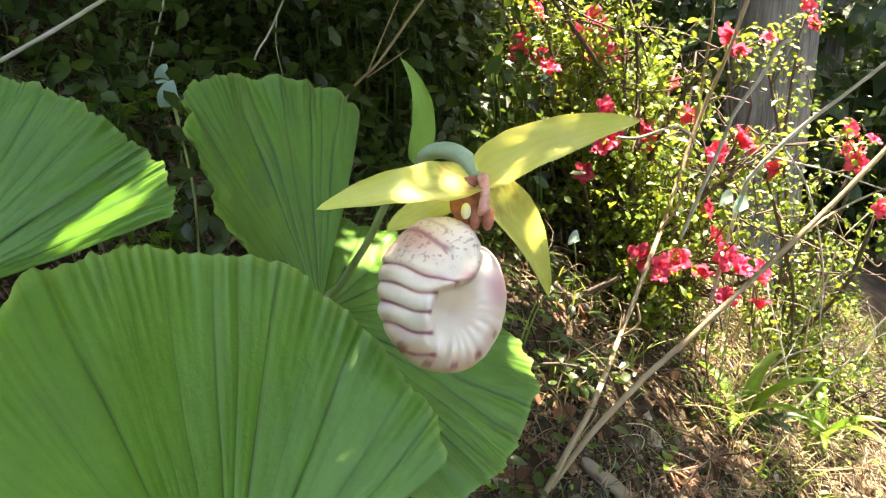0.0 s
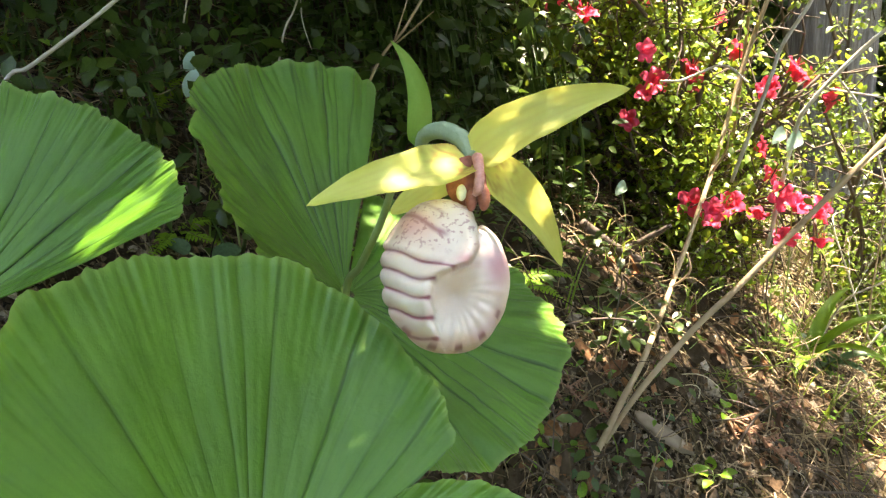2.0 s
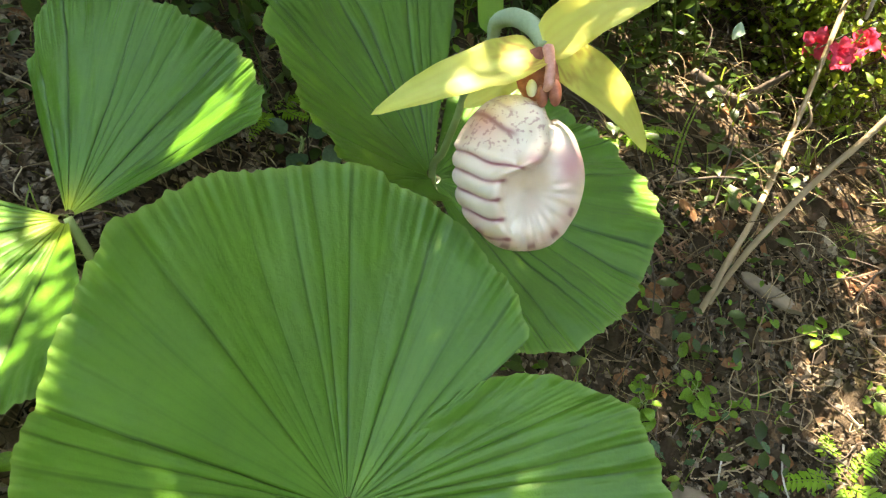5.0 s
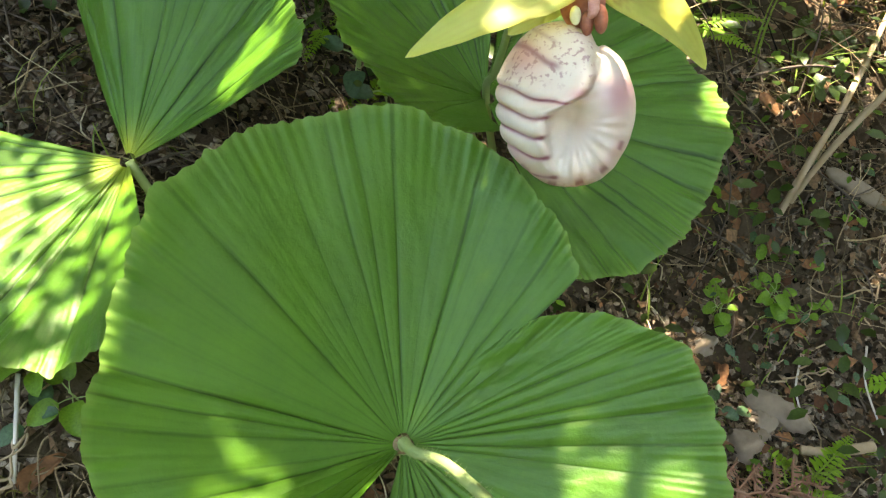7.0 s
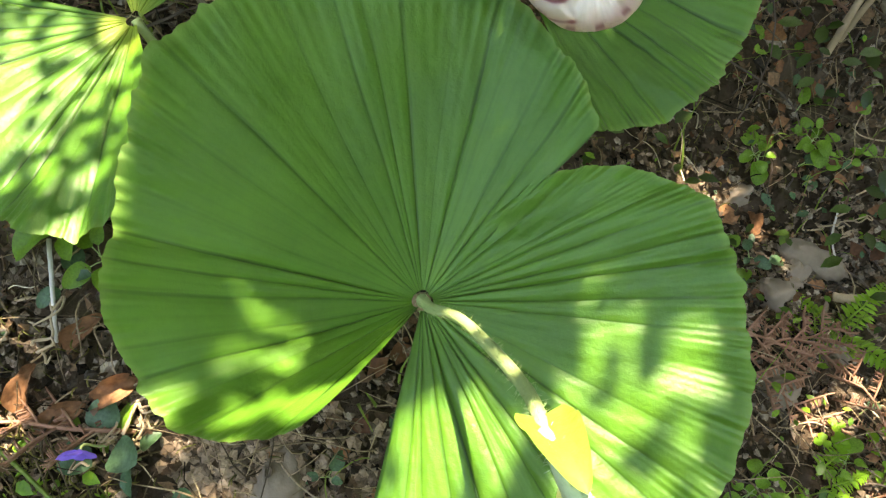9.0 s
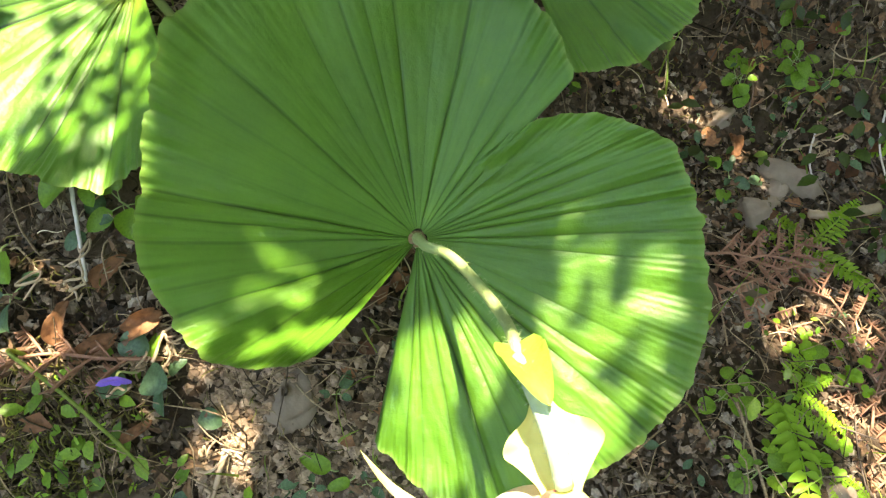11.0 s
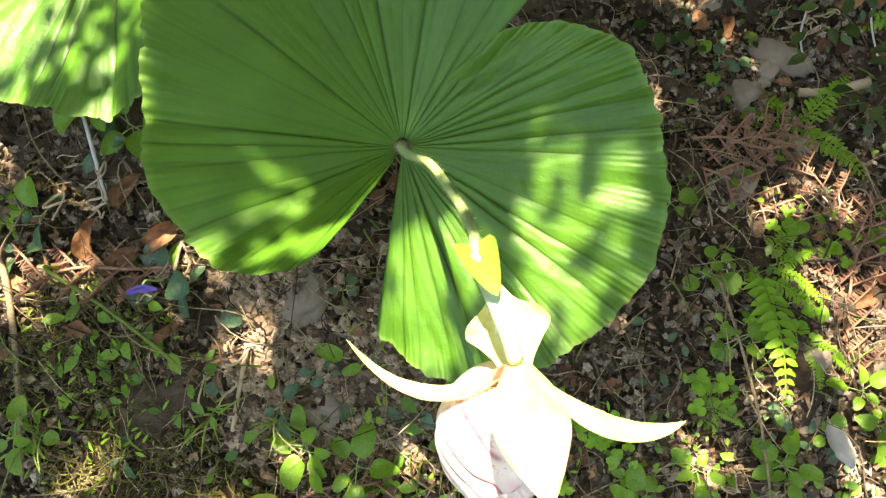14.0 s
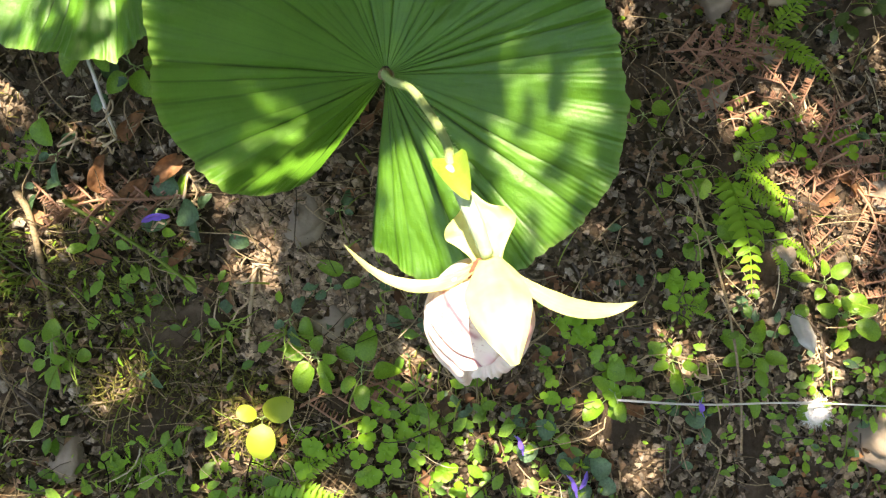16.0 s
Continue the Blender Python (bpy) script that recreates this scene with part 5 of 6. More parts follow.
def cedar_spray(at, turn, seed):
    """A dead, rusty conifer twig with fine needles on both sides."""
    rng = np.random.default_rng(seed)
    m = Matrix.Translation(at) @ Euler([radians(a) for a in turn]).to_matrix().to_4x4()
    w = lambda q: np.array(m @ Vector(q))
    line = [(0, 0, 0), (0.03, 0.003, 0.006), (0.06, -0.002, 0.004), (0.095, 0.004, 0.0)]
    ob = base("cedar_twig", w(line[0]), "rusty brown dead cedar twig on the soil", "twig", "dead cedar twigs")
    part("stem", tube(Geo(), [w(q) for q in line], [0.0013, 0.0008], 14, 5), CEDAR, ob)
    for k in range(9):
        q = spline(line, [0.1 + 0.095 * k])[0]
        s = 1 if k % 2 else -1
        ln = rng.uniform(0.022, 0.04) * (1 - 0.05 * k)
        e = q + np.array([0.6 * ln, s * 0.75 * ln, rng.uniform(-0.002, 0.008)])
        g = tube(Geo(), [w(q), w(0.5 * (q + e) + (0, 0, 0.002)), w(e)], [0.0008, 0.0005], 8, 5)
        for j in range(30):
            a = q + (e - q) * rng.uniform(0.15, 1)
            b = a + np.array([0.6, rng.choice([-1, 1]) * 0.6, rng.uniform(-0.5, 0.6)]) * 0.007
            tube(g, [w(a), w(0.5 * (a + b)), w(b)], [0.0009, 0.0004], 4, 3)
        tagged(part("branchlet", g, CEDAR, ob), kind="stuff")
    return ob


for k, (x, y, a) in enumerate([(0.022, 0.363, 10), (0.040, 0.350, 40), (0.150, 0.292, 120), (0.170, 0.280, -60), (0.145, 0.255, 80), (0.285, 0.815, 20), (0.235, 0.74, -20), (0.044, 0.690, 0), (-0.175, 0.03, 30), (-0.215, 0.155, 200), (0.152, 0.187, 100), (0.166, 0.150, 70), (0.19, 0.30, 200), (0.145, 0.315, -40), (0.03, 0.34, -20)]):
    cedar_spray((x, y, float(ground_z(x, y)) + 0.008), (8, 32 * math.cos(radians(a)), a), 400 + k)


def fluff(at, radius, seed):
    rng = np.random.default_rng(seed)
    g = ball(Geo(), at, np.eye(3), (radius * 0.62,) * 3)
    d = unit(rng.normal(size=(2600, 3)))
    for q in d:
        s = unit(np.cross(q, rng.normal(size=3))) * 0.00022
        e = np.asarray(at) + q * radius * rng.uniform(0.62, 0.95)
        g.add([np.asarray(at) + q * radius * 0.4 - s, np.asarray(at) + q * radius * 0.4 + s, e + 0.2 * radius * rng.normal(size=3) * 0.4], [(0, 1, 2)])
    return thing("seed_fluff", g, FLUFF, "white fluffy tuft of plant down on litter", "plant down")


fluff((0.152, 0.087, float(ground_z(0.152, 0.087)) + 0.008), 0.018, 1)
for k, (x, y, s) in enumerate([(-0.25, 0.153, 0.034), (-0.266, 0.161, 0.030), (-0.245, 0.192, 0.030), (-0.282, 0.236, 0.030), (0.033, 0.50, 0.028), (-0.227, 0.172, 0.026), (0.167, 0.27, 0.035), (0.15, 0.255, 0.03), (-0.23, 0.12, 0.024), (0.02, 0.07, 0.026)]):
    rng = np.random.default_rng(500 + k)
    n = normals(np.array([x]), np.array([y]))[0]
    d = unit(np.cross(n, rng.normal(size=3)))
    b = np.array([x, y, float(ground_z(x, y))]) + 0.006 * n
    s = 0.42 * s
    g = blade(Geo(), b - d * s, b + 0.004 * n, b + d * s, s * rng.uniform(0.5, 1.1), n, rng.uniform(0.5, 1.3), 0.5, 14, 9, 0.55, k, point=rng.uniform(0.6, 1.3))
    thing("dead_leaf", g, DEAD, "curled rusty brown dead leaf on the soil", "dead leaf", "dead leaves")


# ---- azalea bushes ----
BLOSSOMS = [(0.106, 1.18, 0.374), (0.148, 1.15, 0.349), (0.225, 1.25, 0.415), (0.232, 1.2, 0.366), (0.209, 1.22, 0.385), (0.277, 1.3, 0.354), (0.283, 1.12, 0.268), (0.232, 1.1, 0.261), (0.195, 1.08, 0.218), (0.368, 1.2, 0.272), (0.412, 1.1, 0.262), (0.376, 1.08, 0.242), (0.46, 1.1, 0.217), (0.262, 1.0, 0.121), (0.312, 1.0, 0.113), (0.364, 1.02, 0.145), (0.368, 0.99, 0.124), (0.396, 1.0, 0.103), (0.431, 1.02, 0.091), (0.382, 1.0, 0.058), (0.658, 1.3, 0.226), (0.756, 1.4, 0.183), (0.652, 1.5, 0.409), (0.55, 1.4, 0.362), (0.468, 1.35, 0.377), (0.14, 1.3, 0.43), (0.681, 1.2, 0.12), (0.682, 1.3, 0.168)]


def blossom_mesh():
    g = Geo()
    for k in range(5):
        a = 6.283 * k / 5
        d = np.array([math.cos(a), math.sin(a), 0])
        blade(g, (0, 0, -0.012), d * 0.013 + np.array([0, 0, 0.007]), d * 0.029 + np.array([0, 0, 0.006]), 0.021, -d * 0.3 + np.array([0, 0, 1.0]), 0.15, 0.5, 9, 7, 0.34, k, point=1.2)
    for k in range(5):
        a = 6.283 * k / 5 + 0.6
        tube(g, [(0, 0, -0.01), (0.003 * math.cos(a), 0.003 * math.sin(a), 0.010), (0.009 * math.cos(a), 0.009 * math.sin(a), 0.024)], [0.0005], 6, 3)
    return g.mesh("blossom", PINK)


def azalea(foot, tips, blossoms, seed, label, per=16):
    rng = np.random.default_rng(seed)
    bush = base("azalea_bush", foot, label, "azalea", "azalea bushes")
    wood, leaves, ends = Geo(), Geo(), []
    f = np.asarray(foot)
    for t in tips:
        b = f + rng.normal(0, 0.03, 3) * (1, 1, 0)
        b[2] = float(ground_z(b[0], b[1])) - 0.01
        mid = 0.5 * (b + t) + rng.normal(0, 0.035, 3)
        line = spline([b, mid, t], np.linspace(0, 1, 9))
        tube(wood, line[::2], [0.0050, 0.0022], 12, 5, 0.05)
        for q in line[3:]:
            for _ in range(2):
                e = q + rng.normal(0, 0.055, 3)
                tube(wood, [q, 0.5 * (q + e) + rng.normal(0, 0.01, 3), e], [0.0016, 0.0009], 6, 4)
                ends.append(e)
                ends.append(0.5 * (q + e))
        ends.append(np.asarray(t))
    ends = np.array(ends)
    ends = ends[rng.random(len(ends)) > 0.85 * smoothstep(0.28, 0.42, ends[:, 0] - foot[0] + 0.30)]
    at = np.repeat(ends, per, 0) + rng.normal(0, 0.012, (len(ends) * per, 3))
    n = len(at)
    up = unit(rng.normal(size=(n, 3)) * 0.5 + np.array([0.1, -0.25, 0.9]))
    scatter(leaves, LEAFLET, at, turned(up, rng.uniform(0, 6.3, n), rng.uniform(-0.8, 0.9, n), rng), rng.uniform(0.005, 0.016, n))
    part("branchwork", wood, DARK_WOOD, bush)
    part("foliage", leaves, AZALEA, bush, "small glossy yellow-green leaves")
    me = blossom_mesh()
    for b in blossoms:
        d = unit(np.array([0.0, -0.75, 0.5]) + 0.55 * rng.normal(size=3))
        ob = part("blossom", me, PINK, bush, "crimson-pink funnel-shaped blossom")
        s = rng.uniform(0.55, 0.80)
        ob.matrix_basis = Matrix.Translation(b) @ Vector(d).to_track_quat("Z", "Y").to_matrix().to_4x4() @ pose(0, 0, 0, 0, 0, rng.uniform(0, 72)) @ Matrix.Diagonal((s, s, s, 1))
        for _ in range(1):
            d2 = unit(d + 0.8 * rng.normal(size=3))
            ob = part("blossom", me, PINK, bush, "crimson-pink funnel-shaped blossom")
            ob.matrix_basis = Matrix.Translation(np.asarray(b) + 0.024 * rng.normal(size=3)) @ Vector(d2).to_track_quat("Z", "Y").to_matrix().to_4x4() @ Matrix.Diagonal((0.6, 0.6, 0.6, 1))
    return bush


def bush_tips(box, count, seed):
    rng = np.random.default_rng(seed)
    x, y, h = rng.uniform(box[0], box[1], count), rng.uniform(box[2], box[3], count), rng.uniform(0.05, box[4], count)
    return np.stack([x, y, ground_z(x, y) + h], -1)


def with_tips(blossoms, box, count, seed):
    return np.concatenate([np.array(blossoms) + (0, 0.015, -0.015), bush_tips(box, count, seed)])


near_b = [b for b in BLOSSOMS if b[0] < 0.45]
far_b = [b for b in BLOSSOMS if b[0] >= 0.45]
azalea((0.30, 1.22, float(ground_z(0.30, 1.22))), with_tips(near_b, (0.02, 0.46, 1.08, 1.55, 0.52), 62, 1), near_b, 601, "azalea bush with crimson-pink blossoms on the bank")
azalea((0.66, 1.42, float(ground_z(0.66, 1.42))), with_tips(far_b, (0.50, 1.15, 1.15, 1.5, 0.12), 18, 2), far_b, 602, "azalea bush with scattered crimson blossoms near the trunk", 14)


def strap_plant(at, seed, label, mat, length=0.13):
    rng = np.random.default_rng(seed)
    x, y = at
    f = np.array([x, y, float(ground_z(x, y))])
    p = base("strap_plant", f, label, "plant", "strap-leaved plants")
    for k in range(6):
        a = 6.283 * k / 6 + rng.uniform(-0.3, 0.3)
        d = np.array([math.cos(a), math.sin(a), 0])
        ln = length * rng.uniform(0.7, 1.1)
        part("leaf", blade(Geo(), f, f + 0.35 * ln * d + (0, 0, 0.45 * ln), f + 0.9 * ln * d + (0, 0, 0.45 * ln), 0.020, (-d[0] * 0.5, -d[1] * 0.5, 1), 0.3, 0.6, 12, 5, 0.03, k), mat, p)
    return p


strap_plant((0.43, 1.02), 1, "bright green strap-leaved plant under azalea", HERB, 0.15)
strap_plant((0.475, 1.05), 2, "dark green broad-leaved plant on the bank", HERB_DARK, 0.09)
strap_plant((0.62, 1.15), 3, "arching green strap-leaved plant on the bank", HERB, 0.16)
for k, (p, w) in enumerate([((0.385, 1.0, 0.195), 0.022), ((0.366, 1.0, 0.203), 0.018), ((0.171, 1.0, 0.151), 0.016), ((-0.234, 0.70, 0.412), 0.013), ((-0.194, 0.60, 0.410), 0.016)]):
    q = np.asarray(p)
    foot = np.array([q[0], q[1] + 0.01, float(ground_z(q[0], q[1] + 0.01))])
    sh = base("pale_seedling", foot, "slender plant with a pale blue-green leaf", "plant", "pale-leaved plants")
    part("stalk", tube(Geo(), [foot, 0.5 * (foot + q) + (0.006, 0, 0), q], [0.0011, 0.0008], 8, 5), STEM, sh)
    part("leaf", blade(Geo(), q + (0, 0, -w * 0.6), q + (0, -0.003, 0), q + (0.004, 0, w * 0.6), w, (0.2, -0.9, 0.4), 0.2, 0.5, 9, 6, 0.05, k), PALE_LEAF, sh)


rng = np.random.default_rng(930)
for k in range(22):
    x, y = rng.uniform(0.34, 0.86), rng.uniform(1.02, 1.45)
    f = np.array([x, y, float(ground_z(x, y)) - 0.01])
    lean = np.array([rng.normal(0, 0.55), rng.normal(0, 0.2), 1.0])
    ln = rng.uniform(0.12, 0.32)
    pts = [f + lean * ln * q + np.array([0.25, 0.1, -0.35]) * ln * q**2 * rng.uniform(-0.6, 1.0) + 0.006 * rng.normal(size=3) for q in (0.0, 0.3, 0.55, 0.8, 1.0)]
    fork = [pts[2], pts[2] + 0.3 * ln * unit(lean + rng.normal(0, 0.7, 3)), pts[2] + 0.5 * ln * unit(lean + rng.normal(0, 0.8, 3))]
    stalk("bare_twig", pts, [0.0018, 0.0010], (PALE_WOOD, STALK)[k % 2], "thin bare dry twig on the sunlit bank" if k % 2 else "thin pale bare twig on the bank", "branch", "bare twigs", 0.08, 940 + k, twigs=[fork])


# ---- undergrowth, trunks and woods ----
def undergrowth(count, seed, box, height, sizes, label):
    x, y, rng = spots(count, seed, box, patchy(2.2, seed, 0.28, 0.5))
    per = 9
    cx, cy, ch = np.repeat(x, per), np.repeat(y, per), np.repeat(rng.uniform(0.1, 1, len(x)) ** 1.3 * height, per)
    n = len(cx)
    at = np.stack([cx, cy, ground_z(cx, cy) + ch], -1) + rng.normal(0, 0.035, (n, 3))
    up = unit(rng.normal(size=(n, 3)) * 0.45 + np.array([0.2, -0.3, 0.9]))
    g = scatter(Geo(), LEAFLET, at, turned(up, rng.uniform(0, 6.3, n), rng.uniform(-0.5, 0.5, n), rng), rng.uniform(*sizes, n))
    for i in range(len(x)):
        f = np.array([x[i], y[i], float(ground_z(x[i], y[i]))])
        tube(g, [f, f + (0.01, 0, ch[i * per] * 0.5), f + (0.0, 0.01, ch[i * per])], [0.0016, 0.001], 5, 3)
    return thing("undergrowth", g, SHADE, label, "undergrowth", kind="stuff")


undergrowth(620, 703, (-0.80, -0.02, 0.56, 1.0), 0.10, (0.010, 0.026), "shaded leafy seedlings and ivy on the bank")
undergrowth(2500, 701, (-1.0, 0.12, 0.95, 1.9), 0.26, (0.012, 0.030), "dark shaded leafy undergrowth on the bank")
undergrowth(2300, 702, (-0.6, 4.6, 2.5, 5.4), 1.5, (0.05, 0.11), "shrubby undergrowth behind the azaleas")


def trunk(x, y, radius, height, seed, label, lean=(0.0, 0.0)):
    t = np.linspace(0, 1, 46)
    cols = 40
    a = np.linspace(0, 2 * np.pi, cols, endpoint=False)
    z0 = float(ground_z(x, y)) - 0.1
    rr = radius * (1.0 - 0.35 * t + 0.35 * np.exp(-t * 26))
    ridge = np.array([[0.055 * noise.noise(Vector((math.cos(b) * 9, math.sin(b) * 9, h * 5 + seed))) + 0.02 * noise.noise(Vector((math.cos(b) * 22, math.sin(b) * 22, h * 9))) for b in a] for h in t])
    r = rr[:, None] * (1 + 1.6 * ridge)
    v = np.stack([x + lean[0] * t[:, None] * height + r * np.cos(a), y + lean[1] * t[:, None] * height + r * np.sin(a), np.repeat((z0 + t * height)[:, None], cols, 1)], -1)
    return Geo().add(v.reshape(-1, 3), quads(46, cols, True))


def tree(x, y, radius, height, seed, label, crown, lean=(0.0, 0.0), bare=0.45):
    f = (x, y, float(ground_z(x, y)))
    ob = base("tree", f, label, "tree", "trees on the slope")
    part("trunk", trunk(x, y, radius, height, seed, "", lean), BARK, ob, "fibrous grey-brown trunk")
    rng = np.random.default_rng(seed)
    limbs, leaves = Geo(), Geo()
    for k in range(crown):
        h = rng.uniform(bare, 1.0)
        p = np.array([x + lean[0] * h * height, y + lean[1] * h * height, f[2] + h * height])
        a = rng.uniform(0, 6.3)
        ln = height * (0.30 - 0.16 * h) * rng.uniform(0.7, 1.2)
        e = p + np.array([math.cos(a) * ln, math.sin(a) * ln, -0.15 * ln])
        tube(limbs, [p, 0.5 * (p + e) + (0, 0, 0.08 * ln), e], [radius * 0.22, radius * 0.07], 7, 5)
        c = p + (e - p) * rng.uniform(0.25, 1.1, (26, 1)) + rng.normal(0, 0.13 * ln, (26, 3))
        scatter(leaves, LEAFLET, c, turned(unit(rng.normal(size=(26, 3)) * 0.5 + (0, 0, 0.9)), rng.uniform(0, 6.3, 26), rng.uniform(-0.5, 0.5, 26), rng), rng.uniform(0.12, 0.30, 26))
    part("limbs", limbs, BARK, ob)
    part("crown", leaves, CROWN, ob, "dark green foliage")
    return ob


tree(0.915, 2.30, 0.098, 16.0, 1, "tree with fibrous grey-brown bark beside azaleas", 34, bare=0.82)
tree(1.85, 4.00, 0.07, 5.5, 2, "slender dark tree trunk in the woods", 30, bare=0.6)
# Ring of trees, mostly unseen, added to keep low sky light out.
rng = np.random.default_rng(77)
for k in range(22):
    a = 6.283 * k / 22 + rng.uniform(-0.15, 0.15)
    d = rng.uniform(7.0, 13.0)
    tree(0.3 + d * math.sin(a), 0.6 + d * math.cos(a), rng.uniform(0.08, 0.16), rng.uniform(6, 9), 10 + k, "tall dark tree in an added ring of woods", 60, bare=0.25)


# Woods carried all round, mostly unseen, to close off the bright horizon.
def far_woods(count, seed):
    rng = np.random.default_rng(seed)
    a, d = rng.uniform(0, 6.283, count), rng.uniform(1.62, 3.75, count) ** 2
    x, y = 0.3 + d * np.sin(a), 0.6 + d * np.cos(a)
    h = rng.uniform(0, 1, count) ** 1.3 * np.minimum(1.0 + 1.05 * d, 0.30 * d * d - 1.2)
    # Taller on the downhill side, to cut the sky light from there.
    h = np.maximum(h * (1 + 0.7 * np.maximum(0, np.sin(a))), 0.02)
    at = np.stack([x, y, ground_z(x, y) + h], -1)
    up = unit(rng.normal(size=(count, 3)) * 0.6 + np.stack([-np.sin(a), -np.cos(a), np.full(count, 0.8)], -1))
    g = scatter(Geo(), FAR_LEAF, at, turned(up, rng.uniform(0, 6.3, count), rng.uniform(-0.5, 0.5, count), rng), rng.uniform(0.018, 0.034, count) * (2.2 + d))
    return thing("far_woods", g, CROWN, "dense dark green shrubs and saplings of the woods, extended out of view", "woods", kind="stuff")


far_woods(80000, 78)

# ---- the unseen tree, added to shade the slope ----
def flecks(centre, across, along, count, r, seed):
    """Small gaps in the leaves, strewn round the spot where their light falls."""
    rng = np.random.default_rng(seed)
    c, a, b = (np.asarray(q, float) for q in (centre, across, along))
    k = np.arange(count)[:, None] * (0.7549, 0.5698) + rng.random(2)
    return [(tuple(c + a * p + b * q), r * rng.uniform(0.6, 1.3)) for p, q in 2 * (k % 1) - 1 + rng.normal(0, 0.09, (count, 2))]


# Gaps placed where sunlight should land: the spot, and the gap's reach.
SPANS = [
    ((0.045, 0.080, 0.355), 0.034), ((0.064, 0.060, 0.378), 0.034), ((0.045, 0.110, 0.366), 0.020), ((0.010, 0.088, 0.37), 0.014), ((0.030, 0.120, 0.365), 0.016), ((0.020, 0.090, 0.365), 0.014), ((0.0, 0.092, 0.378), 0.010), ((0.080, 0.090, 0.335), 0.016),
    *flecks((-0.044, 0.142, 0.249), (0.026, 0.0, 0.0), (0.004, 0.032, 0.019), 24, 0.0027, 1),
    *flecks((0.034, 0.180, 0.255), (0.022, -0.004, -0.010), (0.0, 0.030, 0.019), 15, 0.0026, 2),
    *flecks((0.012, 0.158, 0.247), (0.014, 0.0, -0.004), (0.0, 0.024, 0.014), 10, 0.0030, 3),
    *flecks((-0.056, 0.142, 0.336), (0.024, 0.006, 0.0), (0.004, 0.009, -0.005), 14, 0.0030, 4),
    *flecks((-0.082, 0.165, 0.335), (0.010, 0.0, 0.002), (0.0, 0.010, 0.006), 3, 0.0006, 5),
    *flecks((-0.205, 0.130, 0.205), (0.030, 0.0, -0.025), (0.0, 0.032, 0.006), 10, 0.0045, 9),
    ((0.0, 0.305, 0.416), 0.0022), ((0.060, 0.325, 0.431), 0.002), ((0.044, 0.329, 0.427), 0.0014), ((0.010, 0.312, 0.395), 0.002), ((0.28, 0.64, -0.10), 0.035), ((0.20, 0.62, -0.06), 0.016), ((0.139, 1.176, 0.20), 0.05), ((0.20, 1.15, 0.22), 0.05), ((0.052, 0.349, 0.382), 0.002),
    *flecks((-0.228, 0.262, 0.362), (0.054, 0.010, -0.008), (0.006, 0.048, 0.004), 56, 0.0023, 6), ((-0.299, 0.343, 0.393), 0.009), *flecks((-0.278, 0.312, 0.379), (0.030, 0.010, -0.008), (0.006, 0.030, 0.004), 16, 0.0030, 10),
    *flecks((-0.136, 0.358, 0.402), (0.022, 0.012, 0.002), (-0.008, 0.010, 0.004), 11, 0.0034, 7),
    ((0.164, 0.957, 0.051), 0.05), ((0.092, 0.936, 0.114), 0.03), ((0.244, 1.0, 0.073), 0.05), ((0.205, 0.82, 0.05), 0.02), ((0.54, 1.30, -0.17), 0.08), ((0.10, 1.15, 0.36), 0.07), ((0.25, 1.12, 0.27), 0.07),
    ((0.15, 0.20, -0.065), 0.009), ((0.13, 0.26, -0.04), 0.015), ((0.19, 0.26, -0.08), 0.010), ((0.05, 0.11, -0.03), 0.012), ((0.10, 0.17, -0.03), 0.010), ((0.0, 0.05, 0.0), 0.012),
    ((-0.042, 0.506, 0.315), 0.014), ((-0.026, 0.530, 0.314), 0.012), *flecks((0.068, 0.466, 0.255), (0.014, 0.0, -0.003), (0.0, 0.020, 0.004), 9, 0.0042, 8),
    ((-0.305, 0.117, 0.272), 0.014), ((-0.270, 0.138, 0.265), 0.008), ((-0.222, 0.114, 0.225), 0.006), ((-0.165, 0.058, 0.158), 0.008), ((0.17, 0.24, -0.07), 0.014), ((0.19, 0.18, -0.08), 0.010), ((-0.290, 0.235, 0.31), 0.026), ((-0.325, 0.20, 0.31), 0.016), ((0.155, 0.124, -0.103), 0.012), ((-0.27, 0.04, 0.22), 0.010),
    ((0.82, 1.67, -0.34), 0.22), ((0.95, 1.70, -0.40), 0.2), ((0.62, 1.45, -0.2), 0.18), ((0.70, 1.30, 0.18), 0.06), ((0.30, 1.20, 0.37), 0.10), ((0.17, 1.2, 0.36), 0.09), ((0.40, 1.02, 0.10), 0.09), ((0.45, 1.1, 0.22), 0.08),
    ((0.71, 1.27, -0.2), 0.14), ((0.60, 1.15, -0.26), 0.10), ((0.34, 1.12, -0.06), 0.09), ((0.95, 1.9, -0.5), 0.2), ((0.45, 1.25, -0.1), 0.09),
    ((0.90, 2.20, 0.15), 0.10), ((-0.30, 0.70, 0.36), 0.03),
]


# where the boughs are dense: a point in the shade that each casts, and its reach
BOUGHS = [((-0.055, 0.21, 0.29), 0.155), ((0.03, 0.18, 0.26), 0.10), ((-0.06, 0.42, 0.36), 0.15), ((0.04, 0.45, 0.28), 0.13), ((-0.22, 0.35, 0.40), 0.14), ((-0.24, 0.24, 0.36), 0.13), ((0.03, 0.33, 0.40), 0.09), ((0.05, 0.08, 0.36), 0.08), ((0.09, 0.58, -0.03), 0.09), ((0.12, 0.45, -0.07), 0.06)]


# where the crown is thin: a point in the light that falls through, and its reach
THIN = [((-0.27, 0.07, 0.24), 0.10), ((-0.18, 0.03, 0.16), 0.08), ((-0.30, 0.16, 0.30), 0.07), ((0.03, 0.05, -0.01), 0.05)]


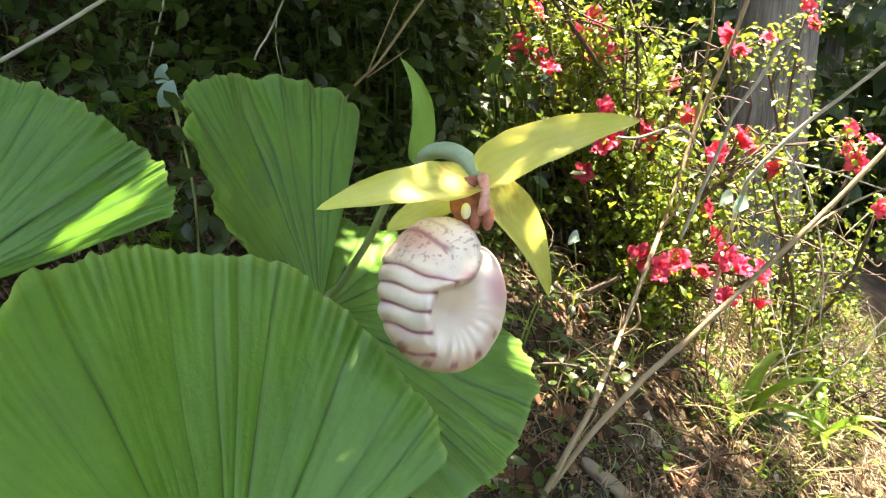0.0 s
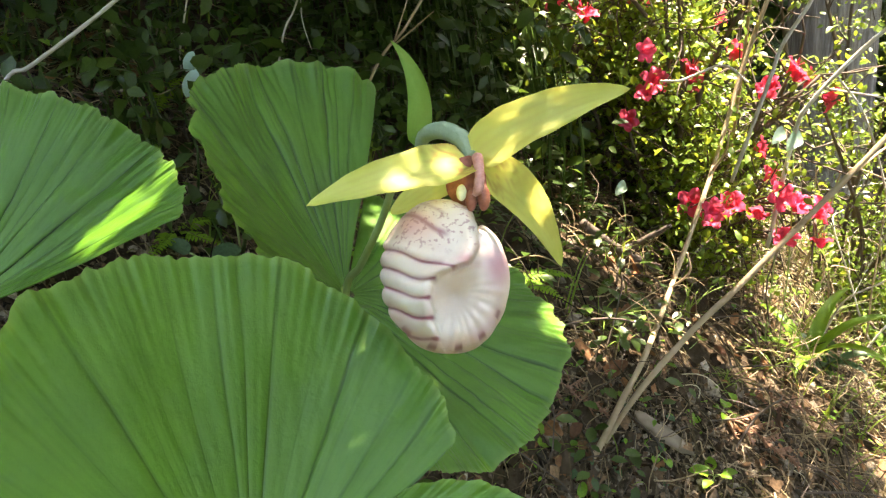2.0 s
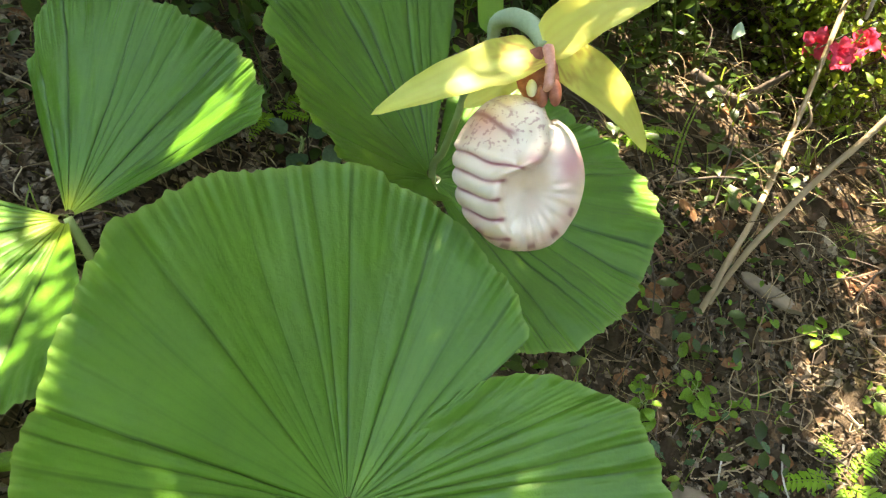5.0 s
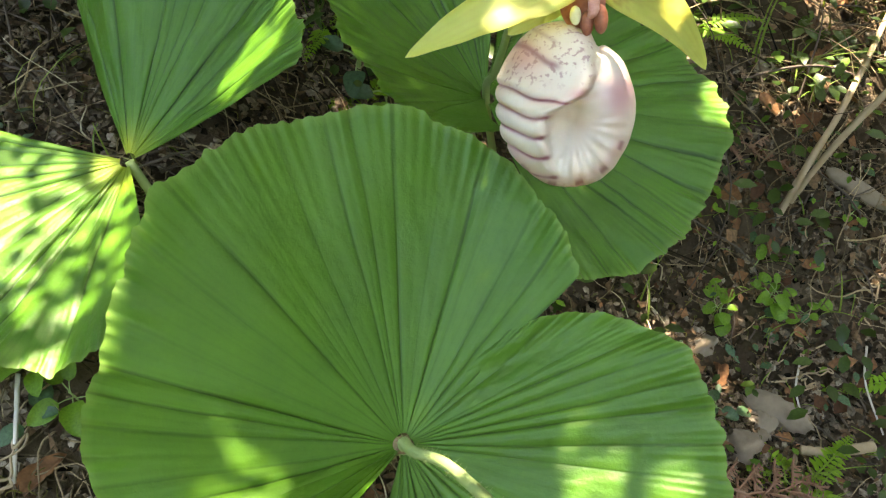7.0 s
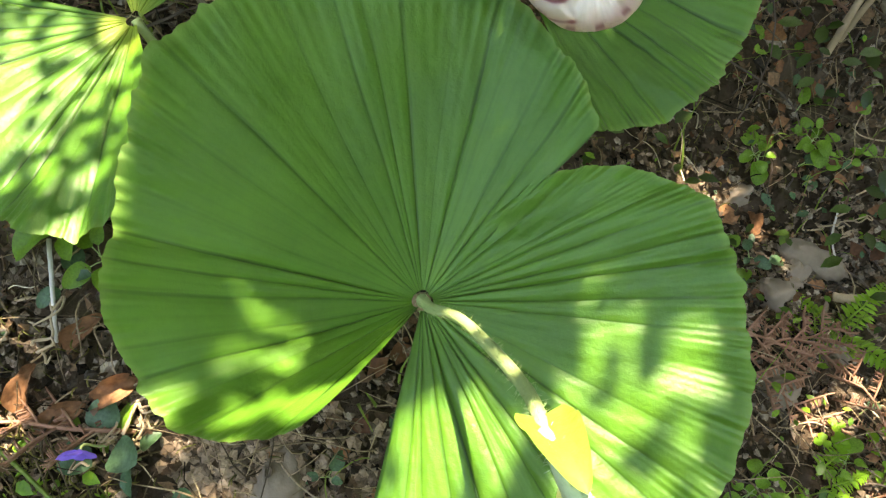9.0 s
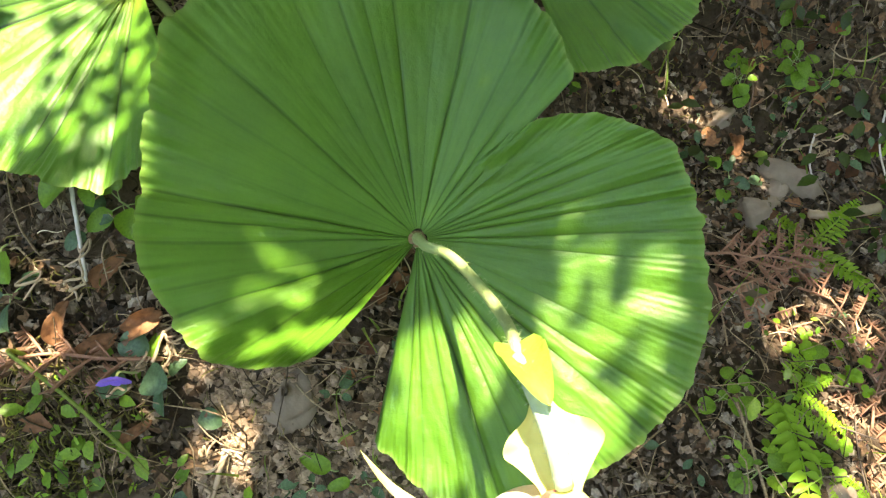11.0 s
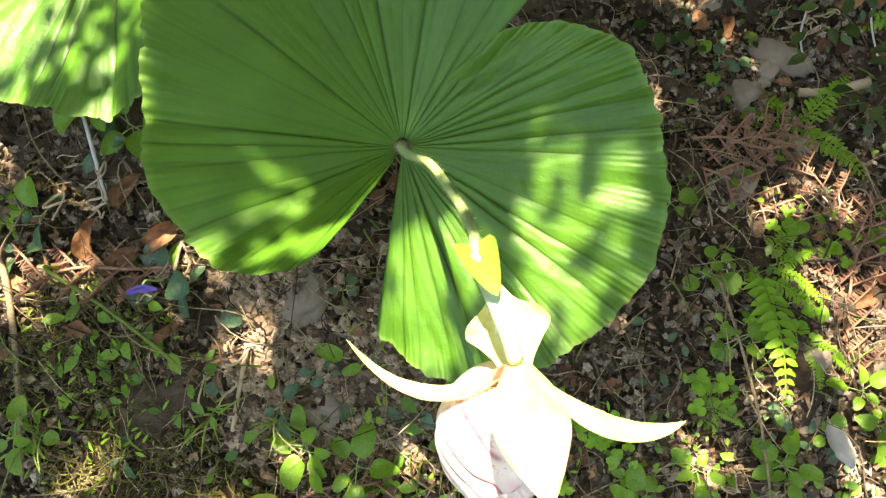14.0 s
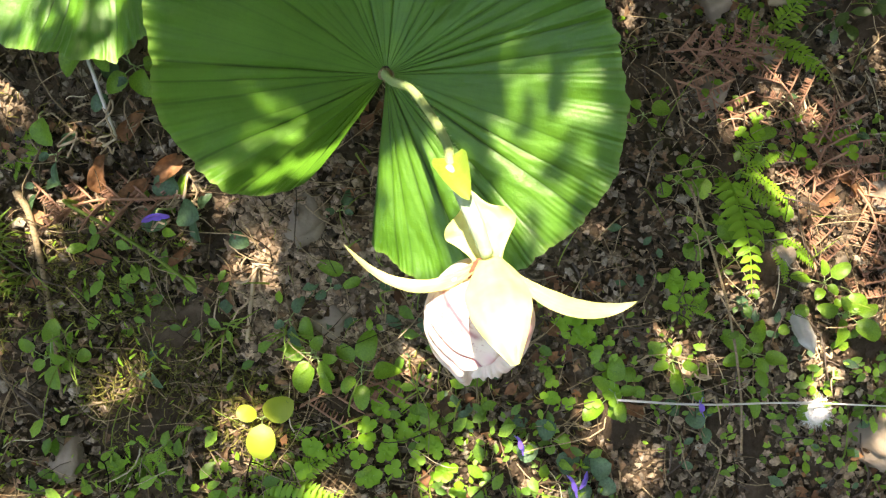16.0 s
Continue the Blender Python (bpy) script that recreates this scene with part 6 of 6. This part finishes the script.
def shade_tree(seed):
    """An unseen broadleaved tree, added so its spreading boughs dapple the light; gaps let the sun through where
    wanted.
    """
    rng = np.random.default_rng(seed)
    s = np.array(SUN)
    e1 = unit(np.cross((0, 1, 0), s))
    e2 = np.cross(s, e1)
    c = np.array([0.25, 0.55, 0.15])
    count = 19000
    gu, gv = np.meshgrid(np.arange(-0.95, 0.35, 0.0165), np.arange(-0.95, 0.60, 0.0165))
    gu, gv = gu.ravel() + rng.normal(0, 0.004, gu.size), gv.ravel() + rng.normal(0, 0.004, gv.size)
    extra = len(gu)
    hu, hv = np.meshgrid(np.arange(-0.75, 0.25, 0.0085), np.arange(-0.75, 0.45, 0.0085))
    hu, hv = hu.ravel() + rng.normal(0, 0.002, hu.size), hv.ravel() + rng.normal(0, 0.002, hv.size)
    u = np.concatenate([rng.uniform(-1.9, 2.2, count), gu, hu])
    v = np.concatenate([rng.uniform(-1.7, 2.2, count), gv, hv])
    w = np.concatenate([rng.uniform(1.25, 1.75, count), rng.uniform(0.85, 1.15, extra), rng.uniform(0.84, 0.96, len(hu))])
    at = c + np.outer(u, e1) + np.outer(v, e2) + np.outer(w, s)
    foot = at - np.outer(w, s)
    flow = np.array([noise.noise(Vector((a * 5.5, b * 5.5, 3.3))) for a, b in zip(u, v)])
    fine = np.array([noise.noise(Vector((a * 15, b * 15, 7.1))) + 0.5 * noise.noise(Vector((a * 31, b * 31, 1.7))) for a, b in zip(u, v)])
    fx, fy = foot[:, 0], foot[:, 1]
    shady = (fx > -1.2) & (fx < 0.12 + 0.1 * fy) & (fy > 0.8) & (fy < 2.3)
    downhill = ((fx > 0.6) & (fy < 0.8)) | (fy < -0.25) | (fx > 1.3)
    bough = np.zeros(len(u), bool)
    for (x, y, z), r in BOUGHS:
        d = np.asarray((x, y, z)) - c
        bough |= np.hypot(u - d @ e1, v - d @ e2) < r
    thin = np.zeros(len(u), bool)
    for (x, y, z), r in THIN:
        d = np.asarray((x, y, z)) - c
        thin |= np.hypot(u - d @ e1, v - d @ e2) < r
    far = (fx > 0.5) | (fy > 1.1)
    keep = np.where(bough, flow > -0.75, np.where(thin, fine > -0.16, np.where(shady, flow > -0.5, np.where(downhill, flow > -0.45, np.where(far, flow > np.where(fy < 1.3, -0.12, 0.05), fine > np.where((fx > 0.12) & (fy > 0.45), -0.42, -0.20))))))
    clear = np.full(len(u), 9.0)
    for (x, y, z), r in SPANS:
        d = np.asarray((x, y, z)) - c
        du, dv = d @ e1, d @ e2
        wob = r * (1 + 0.25 * np.sin(3 * np.arctan2(v - dv, u - du) + 7 * x))
        clear = np.minimum(clear, np.hypot(u - du, v - dv) - wob)
    small = np.arange(len(u)) >= count + extra
    keep &= (clear > 0.003) & (~small | (clear < 0.032) & bough)
    size = np.clip(1.9 * clear, 0.017, np.where(small, 0.022, rng.uniform(0.035, 0.062, len(u))))
    at, size = at[keep], size[keep]
    n = len(at)
    g = scatter(Geo(), ([(x, y - 0.5, z) for x, y, z in LEAFLET[0]], LEAFLET[1]), at, turned(unit(rng.normal(size=(n, 3)) * 0.35 + s), rng.uniform(0, 6.3, n), rng.uniform(-0.3, 0.3, n), rng), size)
    # Low unseen boughs, put there to darken the bank behind.
    low = rng.uniform((-1.35, 0.80, 0.62), (0.10, 2.3, 0.95), (9000, 3))
    low[:, 0] += 0.12 * (low[:, 1] - 0.8)
    low[:, 2] += np.maximum(0, ground_z(low[:, 0], low[:, 1]) - 0.1) * 0.5
    # Unseen boughs hung over the upright leaf to darken it.
    over = rng.uniform((-0.42, 0.40, 0.70), (0.0, 0.86, 0.95), (800, 3))
    for (x, y, z), r in SPANS:
        d, q = np.asarray((x, y, z)) - c, over - c
        over = over[np.hypot(q @ e1 - d @ e1, q @ e2 - d @ e2) > r + 0.02]
    low = np.concatenate([low, over])
    m = len(low)
    scatter(g, LEAFLET, low, turned(unit(rng.normal(size=(m, 3)) * 0.4 + s), rng.uniform(0, 6.3, m), rng.uniform(-0.4, 0.4, m), rng), rng.uniform(0.04, 0.075, m))
    f = (-1.25, -0.95, float(ground_z(-1.25, -0.95)))
    ob = base("tree", f, "unseen broadleaved tree added to shade the slope", "tree", "trees on the slope")
    part("crown", g, CROWN, ob, "open leafy crown with gaps")
    top = np.array([-0.75, -0.55, 2.1])
    wood = tube(Geo(), [np.array(f) - (0, 0, 0.1), (-1.15, -0.85, 1.3), top], [0.07, 0.05], 14, 10, 0.04)
    pick = np.random.default_rng(seed + 1)
    gaps = [(np.asarray(p) - c, r) for p, r in SPANS if r < 0.04]
    for q in np.concatenate([at[pick.integers(0, n, 60)], low[pick.integers(0, m, 14)]]):
        bow = 0.5 * (top + q) + (0, 0, 0.12)
        way = spline([top, bow, q], np.linspace(0, 1, 12)) - c
        if all(np.hypot(way @ e1 - d @ e1, way @ e2 - d @ e2).min() > r + 0.03 for d, r in gaps):
            tube(wood, [top, bow, q], [0.018, 0.004], 12, 6)
    part("trunk", wood, BARK, ob, "grey trunk with spreading limbs")
    return ob


shade_tree(88)
